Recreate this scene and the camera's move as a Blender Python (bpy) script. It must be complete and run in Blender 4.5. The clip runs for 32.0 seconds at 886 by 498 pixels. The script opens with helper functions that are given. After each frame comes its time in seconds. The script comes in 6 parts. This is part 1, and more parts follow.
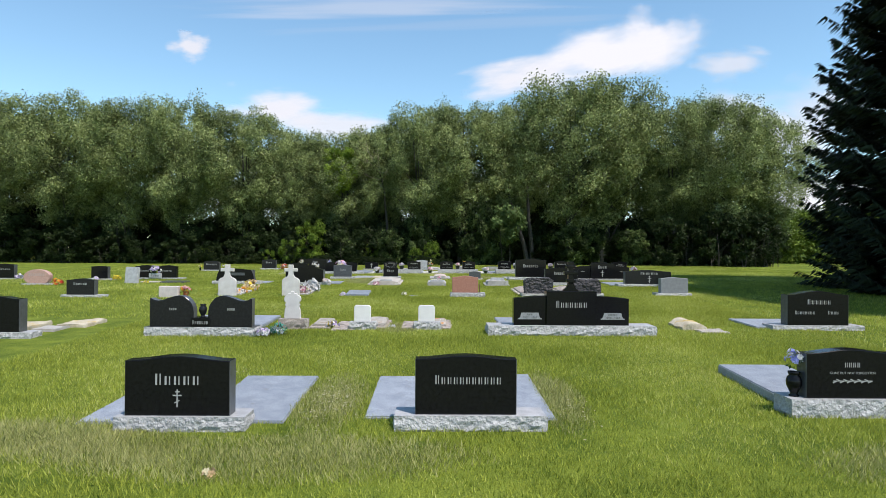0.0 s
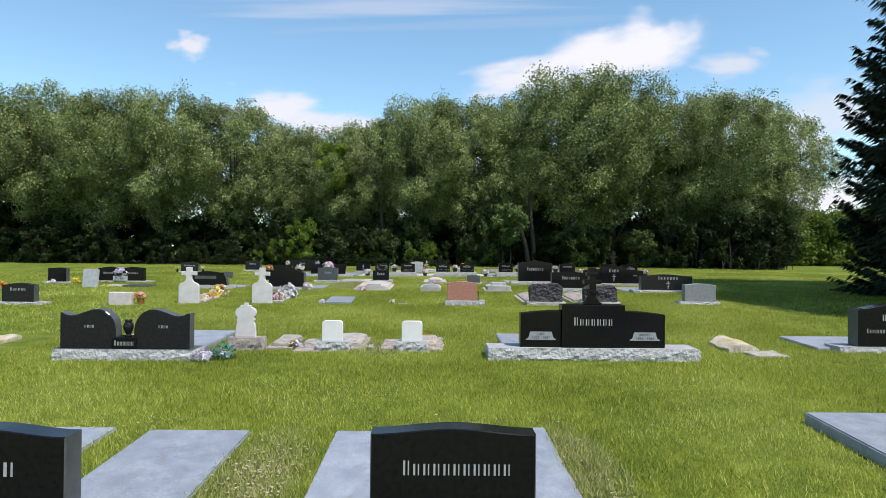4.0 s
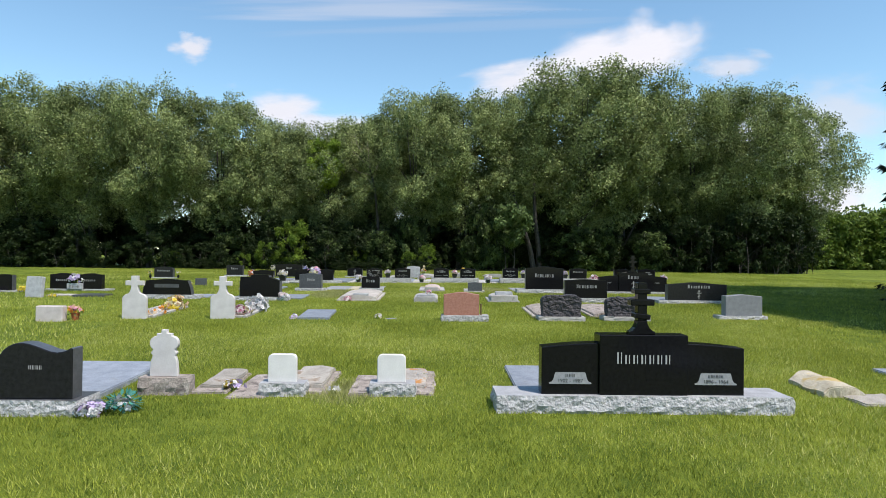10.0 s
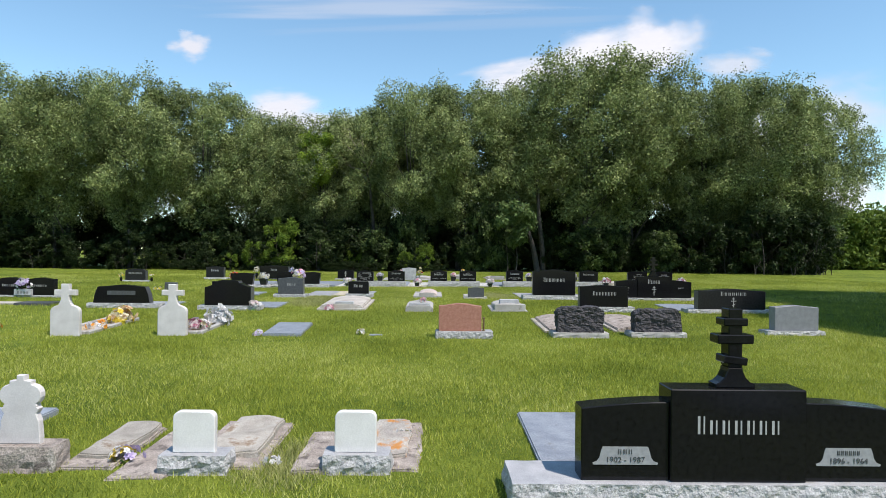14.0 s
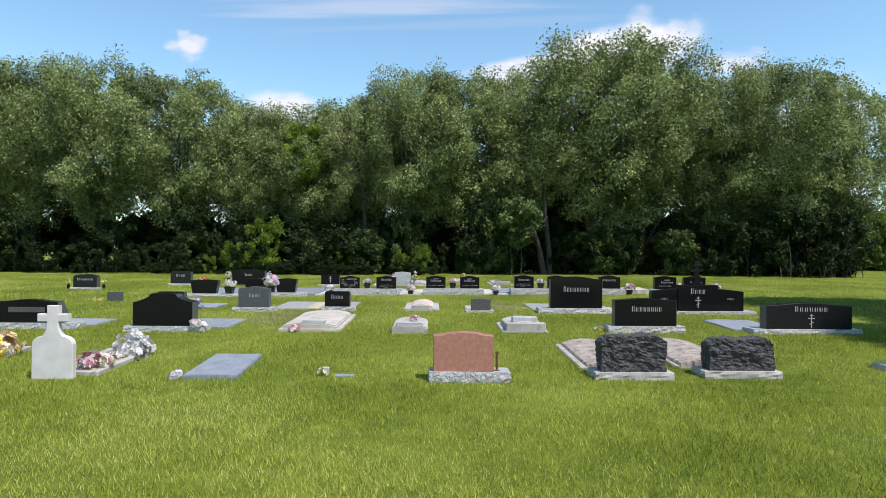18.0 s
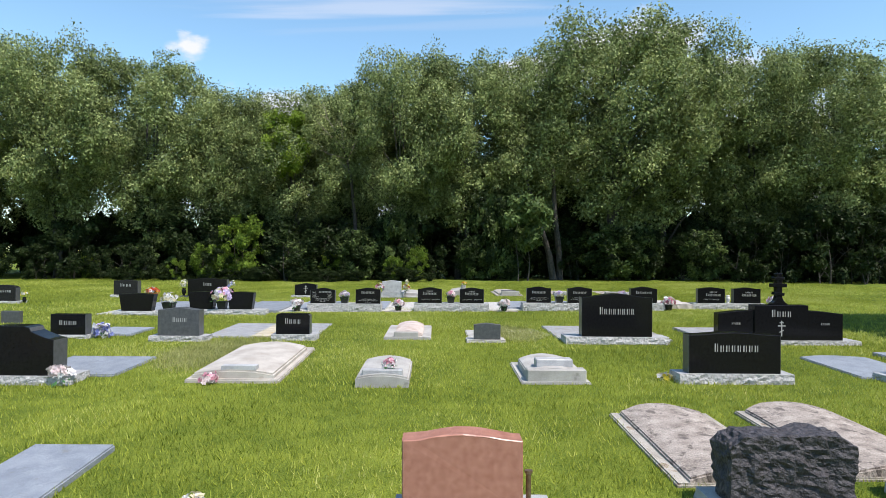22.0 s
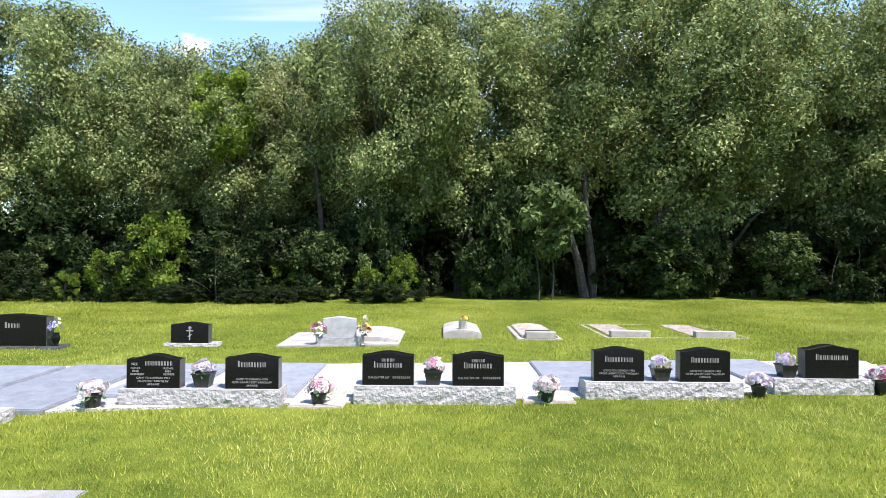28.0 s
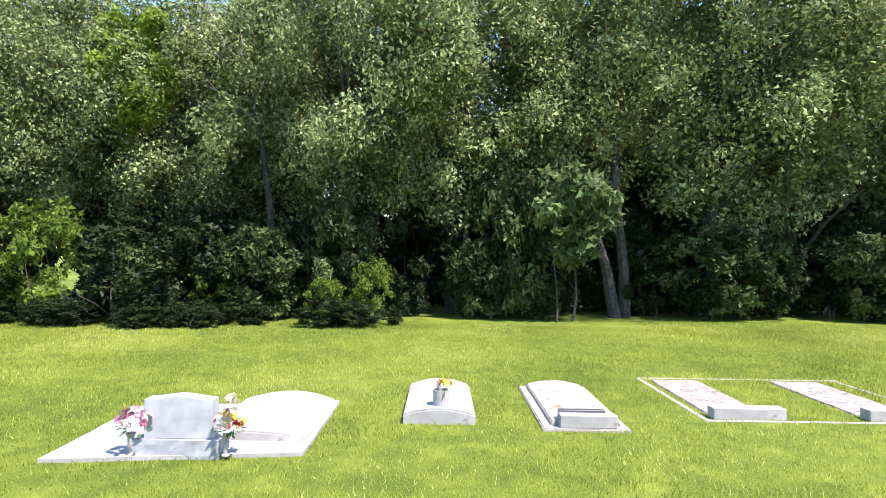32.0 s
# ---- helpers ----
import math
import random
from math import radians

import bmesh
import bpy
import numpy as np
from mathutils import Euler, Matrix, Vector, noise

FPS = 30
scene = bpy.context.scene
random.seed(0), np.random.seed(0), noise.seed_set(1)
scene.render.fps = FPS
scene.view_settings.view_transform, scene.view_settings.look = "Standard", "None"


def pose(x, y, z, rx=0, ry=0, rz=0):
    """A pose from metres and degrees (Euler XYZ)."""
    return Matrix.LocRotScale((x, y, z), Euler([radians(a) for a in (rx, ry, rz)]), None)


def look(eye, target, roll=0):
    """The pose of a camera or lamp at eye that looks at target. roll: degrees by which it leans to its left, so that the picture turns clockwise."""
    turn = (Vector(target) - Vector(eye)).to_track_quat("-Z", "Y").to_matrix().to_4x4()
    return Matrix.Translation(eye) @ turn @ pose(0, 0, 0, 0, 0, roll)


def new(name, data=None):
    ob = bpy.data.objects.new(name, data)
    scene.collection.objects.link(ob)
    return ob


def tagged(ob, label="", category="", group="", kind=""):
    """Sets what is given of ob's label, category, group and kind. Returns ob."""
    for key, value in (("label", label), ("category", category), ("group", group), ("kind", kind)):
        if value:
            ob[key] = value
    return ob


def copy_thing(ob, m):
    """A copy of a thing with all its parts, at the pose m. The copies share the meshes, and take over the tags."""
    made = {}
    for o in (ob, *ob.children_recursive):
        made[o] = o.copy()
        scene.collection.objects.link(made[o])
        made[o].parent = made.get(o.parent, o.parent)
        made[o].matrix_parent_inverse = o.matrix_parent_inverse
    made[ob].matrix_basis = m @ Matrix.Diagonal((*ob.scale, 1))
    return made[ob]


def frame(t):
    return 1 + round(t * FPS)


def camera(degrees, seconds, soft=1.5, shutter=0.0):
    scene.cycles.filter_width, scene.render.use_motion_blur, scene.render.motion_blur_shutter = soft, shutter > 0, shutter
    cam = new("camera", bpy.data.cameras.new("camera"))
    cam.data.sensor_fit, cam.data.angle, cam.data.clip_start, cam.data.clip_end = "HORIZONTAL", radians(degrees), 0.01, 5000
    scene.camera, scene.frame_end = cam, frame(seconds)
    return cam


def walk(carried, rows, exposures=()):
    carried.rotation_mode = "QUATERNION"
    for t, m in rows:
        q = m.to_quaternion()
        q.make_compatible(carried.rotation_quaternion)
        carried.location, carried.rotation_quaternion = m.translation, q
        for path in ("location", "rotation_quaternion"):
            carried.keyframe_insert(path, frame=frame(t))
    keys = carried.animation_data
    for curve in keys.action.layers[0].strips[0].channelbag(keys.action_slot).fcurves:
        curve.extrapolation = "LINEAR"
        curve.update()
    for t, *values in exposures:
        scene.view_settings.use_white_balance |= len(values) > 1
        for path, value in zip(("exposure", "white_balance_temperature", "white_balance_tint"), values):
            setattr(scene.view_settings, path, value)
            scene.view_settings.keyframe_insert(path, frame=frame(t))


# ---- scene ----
cam = camera(71.0, 32.0, soft=0.85)
# seconds, eye, target, roll
PATH = [
    (0, (0.102, -0.209, 1.771), (0.126, 1.791, 1.78), 0.4),
    (0.5, (0.129, 0.167, 1.783), (0.153, 2.167, 1.791), 0.5),
    (1, (0.151, 0.518, 1.792), (0.176, 2.518, 1.8), 0.5),
    (1.5, (0.172, 0.828, 1.798), (0.198, 2.828, 1.805), 0.5),
    (2, (0.192, 1.097, 1.803), (0.218, 3.097, 1.81), 0.5),
    (2.5, (0.218, 1.334, 1.803), (0.244, 3.334, 1.811), 0.5),
    (3, (0.234, 1.548, 1.805), (0.26, 3.547, 1.813), 0.5),
    (3.5, (0.253, 1.738, 1.807), (0.278, 3.738, 1.816), 0.6),
    (5.5, (0.308, 2.448, 1.815), (0.332, 4.448, 1.828), 0.6),
    (6, (0.32, 2.621, 1.813), (0.343, 4.621, 1.828), 0.6),
    (6.5, (0.333, 2.815, 1.82), (0.356, 4.815, 1.834), 0.6),
    (7, (0.352, 3.011, 1.821), (0.375, 5.01, 1.836), 0.6),
    (7.5, (0.369, 3.209, 1.825), (0.391, 5.209, 1.84), 0.6),
    (8, (0.377, 3.414, 1.832), (0.399, 5.414, 1.847), 0.6),
    (8.5, (0.385, 3.634, 1.841), (0.406, 5.634, 1.857), 0.7),
    (9, (0.392, 3.852, 1.853), (0.413, 5.852, 1.869), 0.6),
    (9.5, (0.398, 4.074, 1.864), (0.419, 6.074, 1.881), 0.6),
    (10, (0.406, 4.299, 1.873), (0.427, 6.298, 1.89), 0.6),
    (10.5, (0.416, 4.531, 1.888), (0.438, 6.53, 1.907), 0.5),
    (11, (0.434, 4.773, 1.896), (0.455, 6.772, 1.915), 0.5),
    (11.5, (0.455, 5.017, 1.907), (0.477, 7.016, 1.925), 0.5),
    (12, (0.474, 5.264, 1.919), (0.495, 7.264, 1.937), 0.5),
    (12.5, (0.479, 5.522, 1.927), (0.5, 7.521, 1.944), 0.6),
    (13, (0.488, 5.794, 1.94), (0.508, 7.794, 1.956), 0.6),
    (13.5, (0.499, 6.081, 1.949), (0.519, 8.081, 1.963), 0.6),
    (14, (0.51, 6.377, 1.951), (0.531, 8.377, 1.964), 0.6),
    (14.5, (0.514, 6.708, 1.963), (0.534, 8.708, 1.976), 0.6),
    (16.5, (0.532, 8.223, 1.992), (0.554, 10.223, 2.003), 0.6),
    (17, (0.543, 8.61, 2.012), (0.566, 10.61, 2.023), 0.6),
    (17.5, (0.561, 9.008, 2.026), (0.585, 11.008, 2.037), 0.6),
    (18, (0.571, 9.404, 2.038), (0.596, 11.403, 2.05), 0.5),
    (18.5, (0.572, 9.785, 2.057), (0.597, 11.785, 2.069), 0.5),
    (19, (0.592, 10.171, 2.069), (0.616, 12.171, 2.081), 0.5),
    (19.5, (0.627, 10.58, 2.078), (0.65, 12.58, 2.091), 0.5),
    (20, (0.643, 11.009, 2.097), (0.665, 13.009, 2.11), 0.6),
    (20.5, (0.658, 11.461, 2.122), (0.68, 13.46, 2.135), 0.6),
    (21, (0.684, 11.927, 2.138), (0.705, 13.927, 2.152), 0.5),
    (21.5, (0.708, 12.427, 2.15), (0.729, 14.427, 2.164), 0.5),
    (22, (0.748, 12.961, 2.164), (0.769, 14.96, 2.179), 0.5),
    (22.5, (0.79, 13.521, 2.179), (0.81, 15.521, 2.193), 0.4),
    (23, (0.837, 14.104, 2.194), (0.855, 16.104, 2.209), 0.4),
    (23.5, (0.845, 14.72, 2.224), (0.86, 16.72, 2.239), 0.4),
    (24, (0.849, 15.348, 2.246), (0.863, 17.348, 2.262), 0.4),
    (24.5, (0.864, 16.002, 2.263), (0.877, 18.002, 2.279), 0.4),
    (25, (0.898, 16.664, 2.281), (0.911, 18.664, 2.298), 0.5),
    (25.5, (0.951, 17.341, 2.306), (0.964, 19.341, 2.323), 0.5),
    (27.5, (1.096, 20.123, 2.382), (1.106, 22.123, 2.406), 0.5),
    (28, (1.166, 20.848, 2.419), (1.175, 22.848, 2.443), 0.5),
    (28.5, (1.24, 21.582, 2.455), (1.247, 23.581, 2.479), 0.6),
    (29, (1.309, 22.315, 2.487), (1.316, 24.315, 2.512), 0.6),
    (29.5, (1.363, 23.06, 2.506), (1.368, 25.06, 2.533), 0.6),
    (30, (1.428, 23.823, 2.524), (1.432, 25.823, 2.551), 0.7),
    (30.5, (1.488, 24.59, 2.536), (1.491, 26.59, 2.565), 0.7),
    (31, (1.535, 25.35, 2.552), (1.539, 27.35, 2.579), 0.8),
    (31.5, (1.577, 26.02, 2.557), (1.58, 28.019, 2.585), 0.8),
    (32, (1.613, 26.521, 2.542), (1.617, 28.52, 2.572), 0.9),
]
EXPOSURES = [(0.0, 0.42, 6500, 15), (10.0, 0.38, 6500, 15), (20.0, 0.54, 6500, 15), (24.0, 0.74, 6500, 17), (28.0, 1.18, 6500, 22), (30.0, 1.28, 6400, 23), (32.0, 1.52, 6250, 25)]
walk(cam, [(t, look(eye, target, roll)) for t, eye, target, roll in PATH], EXPOSURES)

# ---- light ----
SUN_TO = Vector((0.36, -0.345, 0.866)).normalized()
world = bpy.data.worlds.new("sky_world")
scene.world = world
world.use_nodes = True
wn = world.node_tree.nodes
sky = wn.new("ShaderNodeTexSky")
sky.sky_type = 'NISHITA'
sky.sun_disc = False
sky.sun_elevation = math.asin(SUN_TO.z)
sky.sun_rotation = math.atan2(SUN_TO.x, SUN_TO.y)
sky.air_density, sky.dust_density, sky.ozone_density = 1.0, 0.0, 0.0
wn["Background"].inputs["Strength"].default_value = 0.148
clear = wn.new("ShaderNodeVectorMath")
clear.operation = 'MULTIPLY'
clear.inputs[1].default_value = (0.80, 1.0, 0.985)
world.node_tree.links.new(sky.outputs[0], clear.inputs[0])
world.node_tree.links.new(clear.outputs[0], wn["Background"].inputs["Color"])
sun_data = bpy.data.lights.new("sun", 'SUN')
sun_data.energy, sun_data.angle, sun_data.color = 4.2, radians(0.5), (1.0, 0.95, 0.86)
sun = new("sun", sun_data)
sun.matrix_world = look(SUN_TO * 60, (0, 0, 0))


# ---- materials ----
def material(name):
    m = bpy.data.materials.new(name)
    m.use_nodes = True
    t = m.node_tree
    return m, t.nodes, t.links, t.nodes["Principled BSDF"]


def surface(name, dark, light, scale=8.0, rough=0.6, fine=0.0, fine_scale=300.0, bump=0.0, bump_scale=60.0, stain=None, stain_scale=2.0,
            stain_at=0.55, metal=0.0, per_object=0.0, spec=0.5, bump_size=0.02):
    """Two colours mixed by a broad noise, with a fine speckle, stains, relief and a change from object to object."""
    m, n, l, p = material(name)
    tc = n.new("ShaderNodeTexCoord")
    a = n.new("ShaderNodeTexNoise")
    a.inputs["Scale"].default_value, a.inputs["Detail"].default_value = scale, 5
    l.new(tc.outputs["Object"], a.inputs["Vector"])
    ramp = n.new("ShaderNodeValToRGB")
    ramp.color_ramp.elements[0].position, ramp.color_ramp.elements[1].position = 0.32, 0.68
    ramp.color_ramp.elements[0].color, ramp.color_ramp.elements[1].color = (*dark, 1), (*light, 1)
    l.new(a.outputs["Fac"], ramp.inputs["Fac"])
    out = ramp.outputs["Color"]
    if fine:
        b = n.new("ShaderNodeTexNoise")
        b.inputs["Scale"].default_value, b.inputs["Detail"].default_value = fine_scale, 2
        l.new(tc.outputs["Object"], b.inputs["Vector"])
        mr = n.new("ShaderNodeMapRange")
        mr.inputs["From Min"].default_value, mr.inputs["From Max"].default_value = 0.3, 0.7
        mr.inputs["To Min"].default_value, mr.inputs["To Max"].default_value = 1 - fine, 1 + fine
        l.new(b.outputs["Fac"], mr.inputs["Value"])
        mx = n.new("ShaderNodeVectorMath")
        mx.operation = 'SCALE'
        l.new(out, mx.inputs[0])
        l.new(mr.outputs["Result"], mx.inputs["Scale"])
        out = mx.outputs["Vector"]
    if stain:
        s = n.new("ShaderNodeTexNoise")
        s.inputs["Scale"].default_value, s.inputs["Detail"].default_value = stain_scale, 7
        s.inputs["Roughness"].default_value = 0.65
        l.new(tc.outputs["Object"], s.inputs["Vector"])
        sr = n.new("ShaderNodeMapRange")
        sr.inputs["From Min"].default_value, sr.inputs["From Max"].default_value = stain_at, stain_at + 0.09
        l.new(s.outputs["Fac"], sr.inputs["Value"])
        mc = n.new("ShaderNodeMix")
        mc.data_type = 'RGBA'
        l.new(sr.outputs["Result"], mc.inputs["Factor"])
        l.new(out, mc.inputs[6])
        mc.inputs[7].default_value = (*stain, 1)
        out = mc.outputs[2]
    if per_object:
        oi = n.new("ShaderNodeObjectInfo")
        hs = n.new("ShaderNodeMapRange")
        hs.inputs["To Min"].default_value, hs.inputs["To Max"].default_value = 1 - per_object, 1 + per_object
        l.new(oi.outputs["Random"], hs.inputs["Value"])
        mv = n.new("ShaderNodeVectorMath")
        mv.operation = 'SCALE'
        l.new(out, mv.inputs[0])
        l.new(hs.outputs["Result"], mv.inputs["Scale"])
        out = mv.outputs["Vector"]
    l.new(out, p.inputs["Base Color"])
    p.inputs["Roughness"].default_value, p.inputs["Metallic"].default_value = rough, metal
    p.inputs["Specular IOR Level"].default_value = spec
    if bump:
        bt = n.new("ShaderNodeTexNoise")
        bt.inputs["Scale"].default_value, bt.inputs["Detail"].default_value = bump_scale, 6
        l.new(tc.outputs["Object"], bt.inputs["Vector"])
        bp = n.new("ShaderNodeBump")
        bp.inputs["Strength"].default_value, bp.inputs["Distance"].default_value = bump, bump_size
        l.new(bt.outputs["Fac"], bp.inputs["Height"])
        l.new(bp.outputs["Normal"], p.inputs["Normal"])
    return m


def foliage(name, dark, light, scale=0.5, through_light=0.35, per_island=True, rough=0.5, tip=None, spec=0.12):
    """Leaves: colour changes from leaf to leaf and in broad patches, and light passes through."""
    m, n, l, p = material(name)
    geo = n.new("ShaderNodeNewGeometry")
    tc = n.new("ShaderNodeTexCoord")
    a = n.new("ShaderNodeTexNoise")
    a.inputs["Scale"].default_value, a.inputs["Detail"].default_value = scale, 4
    l.new(tc.outputs["Object"], a.inputs["Vector"])
    ad = n.new("ShaderNodeMath")
    ad.operation = 'MULTIPLY_ADD'
    l.new(geo.outputs["Random Per Island"], ad.inputs[0])
    ad.inputs[1].default_value = 0.5 if per_island else 0.0
    l.new(a.outputs["Fac"], ad.inputs[2])
    ramp = n.new("ShaderNodeValToRGB")
    ramp.color_ramp.elements[0].position, ramp.color_ramp.elements[1].position = 0.4, 1.0
    ramp.color_ramp.elements[0].color, ramp.color_ramp.elements[1].color = (*dark, 1), (*light, 1)
    if tip:
        e = ramp.color_ramp.elements.new(0.93)
        e.color = (*light, 1)
        ramp.color_ramp.elements[2].color = (*tip, 1)
    l.new(ad.outputs[0], ramp.inputs["Fac"])
    l.new(ramp.outputs["Color"], p.inputs["Base Color"])
    p.inputs["Roughness"].default_value = rough
    p.inputs["Specular IOR Level"].default_value = spec
    tr = n.new("ShaderNodeBsdfTranslucent")
    l.new(ramp.outputs["Color"], tr.inputs["Color"])
    mx = n.new("ShaderNodeMixShader")
    mx.inputs["Fac"].default_value = through_light
    l.new(p.outputs[0], mx.inputs[1])
    l.new(tr.outputs[0], mx.inputs[2])
    l.new(mx.outputs[0], n["Material Output"].inputs["Surface"])
    return m


BLACK = surface("black_granite", (0.006, 0.006, 0.007), (0.010, 0.010, 0.011), 30, 0.14, fine=0.5, fine_scale=420, spec=0.2)
CHARCOAL = surface("charcoal_granite", (0.011, 0.011, 0.013), (0.019, 0.019, 0.022), 25, 0.2, fine=0.5, fine_scale=350, spec=0.25)
MIDGREY = surface("mid_grey_granite", (0.052, 0.055, 0.061), (0.085, 0.088, 0.095), 18, 0.3, fine=0.35, fine_scale=300)
GREY = surface("grey_granite", (0.30, 0.30, 0.31), (0.42, 0.42, 0.43), 9, 0.5, fine=0.3, fine_scale=260, stain=(0.24, 0.23, 0.21), stain_scale=5, stain_at=0.62, per_object=0.08)
ROCK = surface("rock_pitched_granite", (0.31, 0.303, 0.30), (0.46, 0.453, 0.45), 30, 0.85, fine=0.28, fine_scale=140, bump=1.0, bump_scale=24, stain=(0.11, 0.10, 0.095), stain_scale=26, stain_at=0.665, per_object=0.08, bump_size=0.035)
LEDGER = surface("blue_grey_ledger", (0.195, 0.218, 0.258), (0.292, 0.318, 0.360), 7, 0.45, fine=0.42, fine_scale=130, bump=0.12, bump_scale=120, stain=(0.20, 0.205, 0.21), stain_scale=9, stain_at=0.6, per_object=0.1)
DARKROCK = surface("dark_rough_rock", (0.020, 0.018, 0.022), (0.066, 0.060, 0.068), 24, 0.62, fine=0.45, fine_scale=150, bump=1.0, bump_scale=30, stain=(0.12, 0.105, 0.10), stain_scale=30, stain_at=0.68, bump_size=0.04)
RED = surface("red_granite", (0.30, 0.125, 0.09), (0.40, 0.19, 0.14), 22, 0.35, fine=0.35, fine_scale=280)
PINK = surface("pink_granite", (0.38, 0.22, 0.18), (0.50, 0.31, 0.26), 20, 0.4, fine=0.3, fine_scale=240)
PALEPINK = surface("pale_pink_stone", (0.46, 0.40, 0.38), (0.58, 0.51, 0.49), 8, 0.6, fine=0.2, fine_scale=200)
WHITE = surface("white_marble", (0.62, 0.59, 0.57), (0.74, 0.71, 0.69), 5, 0.55, fine=0.06, fine_scale=90, stain=(0.50, 0.48, 0.43), stain_scale=4, stain_at=0.66, bump=0.06, bump_scale=40)
GREYWHITE = surface("aged_white_paint", (0.50, 0.465, 0.455), (0.61, 0.575, 0.56), 6, 0.7, fine=0.06, fine_scale=90, stain=(0.33, 0.31, 0.28), stain_scale=5, stain_at=0.64, bump=0.08, bump_scale=40)
CONCRETE = surface("weathered_concrete", (0.25, 0.225, 0.19), (0.44, 0.41, 0.36), 5, 0.85, fine=0.2, fine_scale=120, bump=0.6, bump_scale=60, stain=(0.22, 0.16, 0.11), stain_scale=5, stain_at=0.56, per_object=0.12)
LICHEN = surface("lichen_stained_concrete", (0.27, 0.24, 0.21), (0.46, 0.43, 0.38), 5, 0.9, fine=0.25, fine_scale=110, bump=0.7, bump_scale=50, stain=(0.46, 0.20, 0.05), stain_scale=6, stain_at=0.53)
MOTTLED = surface("mottled_old_concrete", (0.22, 0.185, 0.16), (0.40, 0.35, 0.31), 7, 0.9, fine=0.3, fine_scale=90, bump=0.7, bump_scale=45, stain=(0.12, 0.10, 0.09), stain_scale=11, stain_at=0.54)
PALECON = surface("pale_concrete", (0.273, 0.260, 0.242), (0.414, 0.398, 0.374), 4, 0.85, fine=0.12, fine_scale=150, bump=0.14, bump_scale=60, stain=(0.25, 0.235, 0.21), stain_scale=6, stain_at=0.6)
CREAM = surface("cream_concrete", (0.334, 0.299, 0.264), (0.475, 0.440, 0.396), 4, 0.85, fine=0.12, fine_scale=140, bump=0.18, bump_scale=60, stain=(0.40, 0.35, 0.30), stain_scale=5, stain_at=0.6)
GRAVEL = surface("white_gravel", (0.34, 0.32, 0.295), (0.62, 0.60, 0.57), 45, 0.9, fine=0.45, fine_scale=70, bump=1.0, bump_scale=55, bump_size=0.03)
THATCH = surface("dry_thatch", (0.10, 0.14, 0.025), (0.29, 0.28, 0.13), 26, 0.95, fine=0.5, fine_scale=70, bump=0.8, bump_scale=50, stain=(0.14, 0.17, 0.04), stain_scale=4, stain_at=0.5)
OCHRE = surface("ochre_stained_concrete", (0.34, 0.29, 0.20), (0.52, 0.47, 0.37), 6, 0.9, fine=0.2, fine_scale=110, bump=0.4, bump_scale=40, stain=(0.42, 0.30, 0.10), stain_scale=3, stain_at=0.54)
STEELGREY = surface("plain_grey_granite", (0.175, 0.18, 0.195), (0.225, 0.23, 0.245), 12, 0.5, fine=0.2, fine_scale=280)
GREYSLAB = surface("weathered_grey_slab", (0.22, 0.225, 0.235), (0.31, 0.31, 0.315), 6, 0.6, fine=0.4, fine_scale=120, bump=0.25, bump_scale=60, stain=(0.24, 0.215, 0.17), stain_scale=5, stain_at=0.55, per_object=0.1)
PINKCON = surface("pink_stained_concrete", (0.42, 0.33, 0.29), (0.56, 0.48, 0.44), 5, 0.85, fine=0.15, fine_scale=140, bump=0.4, bump_scale=60, stain=(0.40, 0.30, 0.25), stain_scale=4, stain_at=0.54)
SAND = surface("bare_sandy_soil", (0.36, 0.27, 0.17), (0.52, 0.42, 0.29), 6, 0.95, fine=0.3, fine_scale=90, bump=0.8, bump_scale=40)
LETTER = surface("cut_lettering", (0.30, 0.30, 0.30), (0.38, 0.38, 0.375), 40, 0.8)
PLATE = surface("satin_plate", (0.24, 0.24, 0.25), (0.32, 0.32, 0.33), 30, 0.5)
DARKLETTER = surface("dark_lettering", (0.05, 0.05, 0.05), (0.08, 0.08, 0.08), 40, 0.7)
POT = surface("black_plastic_pot", (0.014, 0.014, 0.015), (0.024, 0.024, 0.025), 20, 0.38)
BRASS = surface("dull_bronze", (0.16, 0.10, 0.06), (0.28, 0.19, 0.12), 25, 0.4, metal=0.7)
TERRACOTTA = surface("orange_pot", (0.36, 0.09, 0.03), (0.48, 0.14, 0.05), 12, 0.7)
BARK = surface("grey_brown_bark", (0.030, 0.026, 0.023), (0.085, 0.074, 0.064), 7, 0.95, fine=0.4, fine_scale=30, bump=0.9, bump_scale=18)
DEADWOOD = surface("bare_pale_twig", (0.22, 0.18, 0.14), (0.34, 0.29, 0.24), 7, 0.9)
WILLOW = foliage("willow_leaves", (0.045, 0.062, 0.023), (0.286, 0.342, 0.130), 0.35, 0.30, rough=0.48, tip=(0.40, 0.455, 0.185), spec=0.14)
FRESH = foliage("fresh_maple_leaves", (0.060, 0.105, 0.014), (0.21, 0.30, 0.042), 0.6, 0.4)
UNDER = foliage("understory_leaves", (0.034, 0.058, 0.018), (0.15, 0.205, 0.066), 0.8, 0.3)
MAPLE = foliage("bright_maple_leaves", (0.085, 0.14, 0.018), (0.27, 0.37, 0.050), 0.6, 0.4)
# leaf colour far darker than the other leaves: holds the deep shade under the crowns
SHADED_SHRUB = foliage("shade_darkened_shrub_leaves", (0.009, 0.017, 0.006), (0.036, 0.056, 0.016), 0.7, 0.22)
PALELEAF = foliage("pale_understory_leaves", (0.050, 0.082, 0.026), (0.17, 0.24, 0.085), 0.6, 0.35)
HEDGE = foliage("hedge_leaves", (0.045, 0.080, 0.012), (0.15, 0.21, 0.036), 0.9, 0.3)
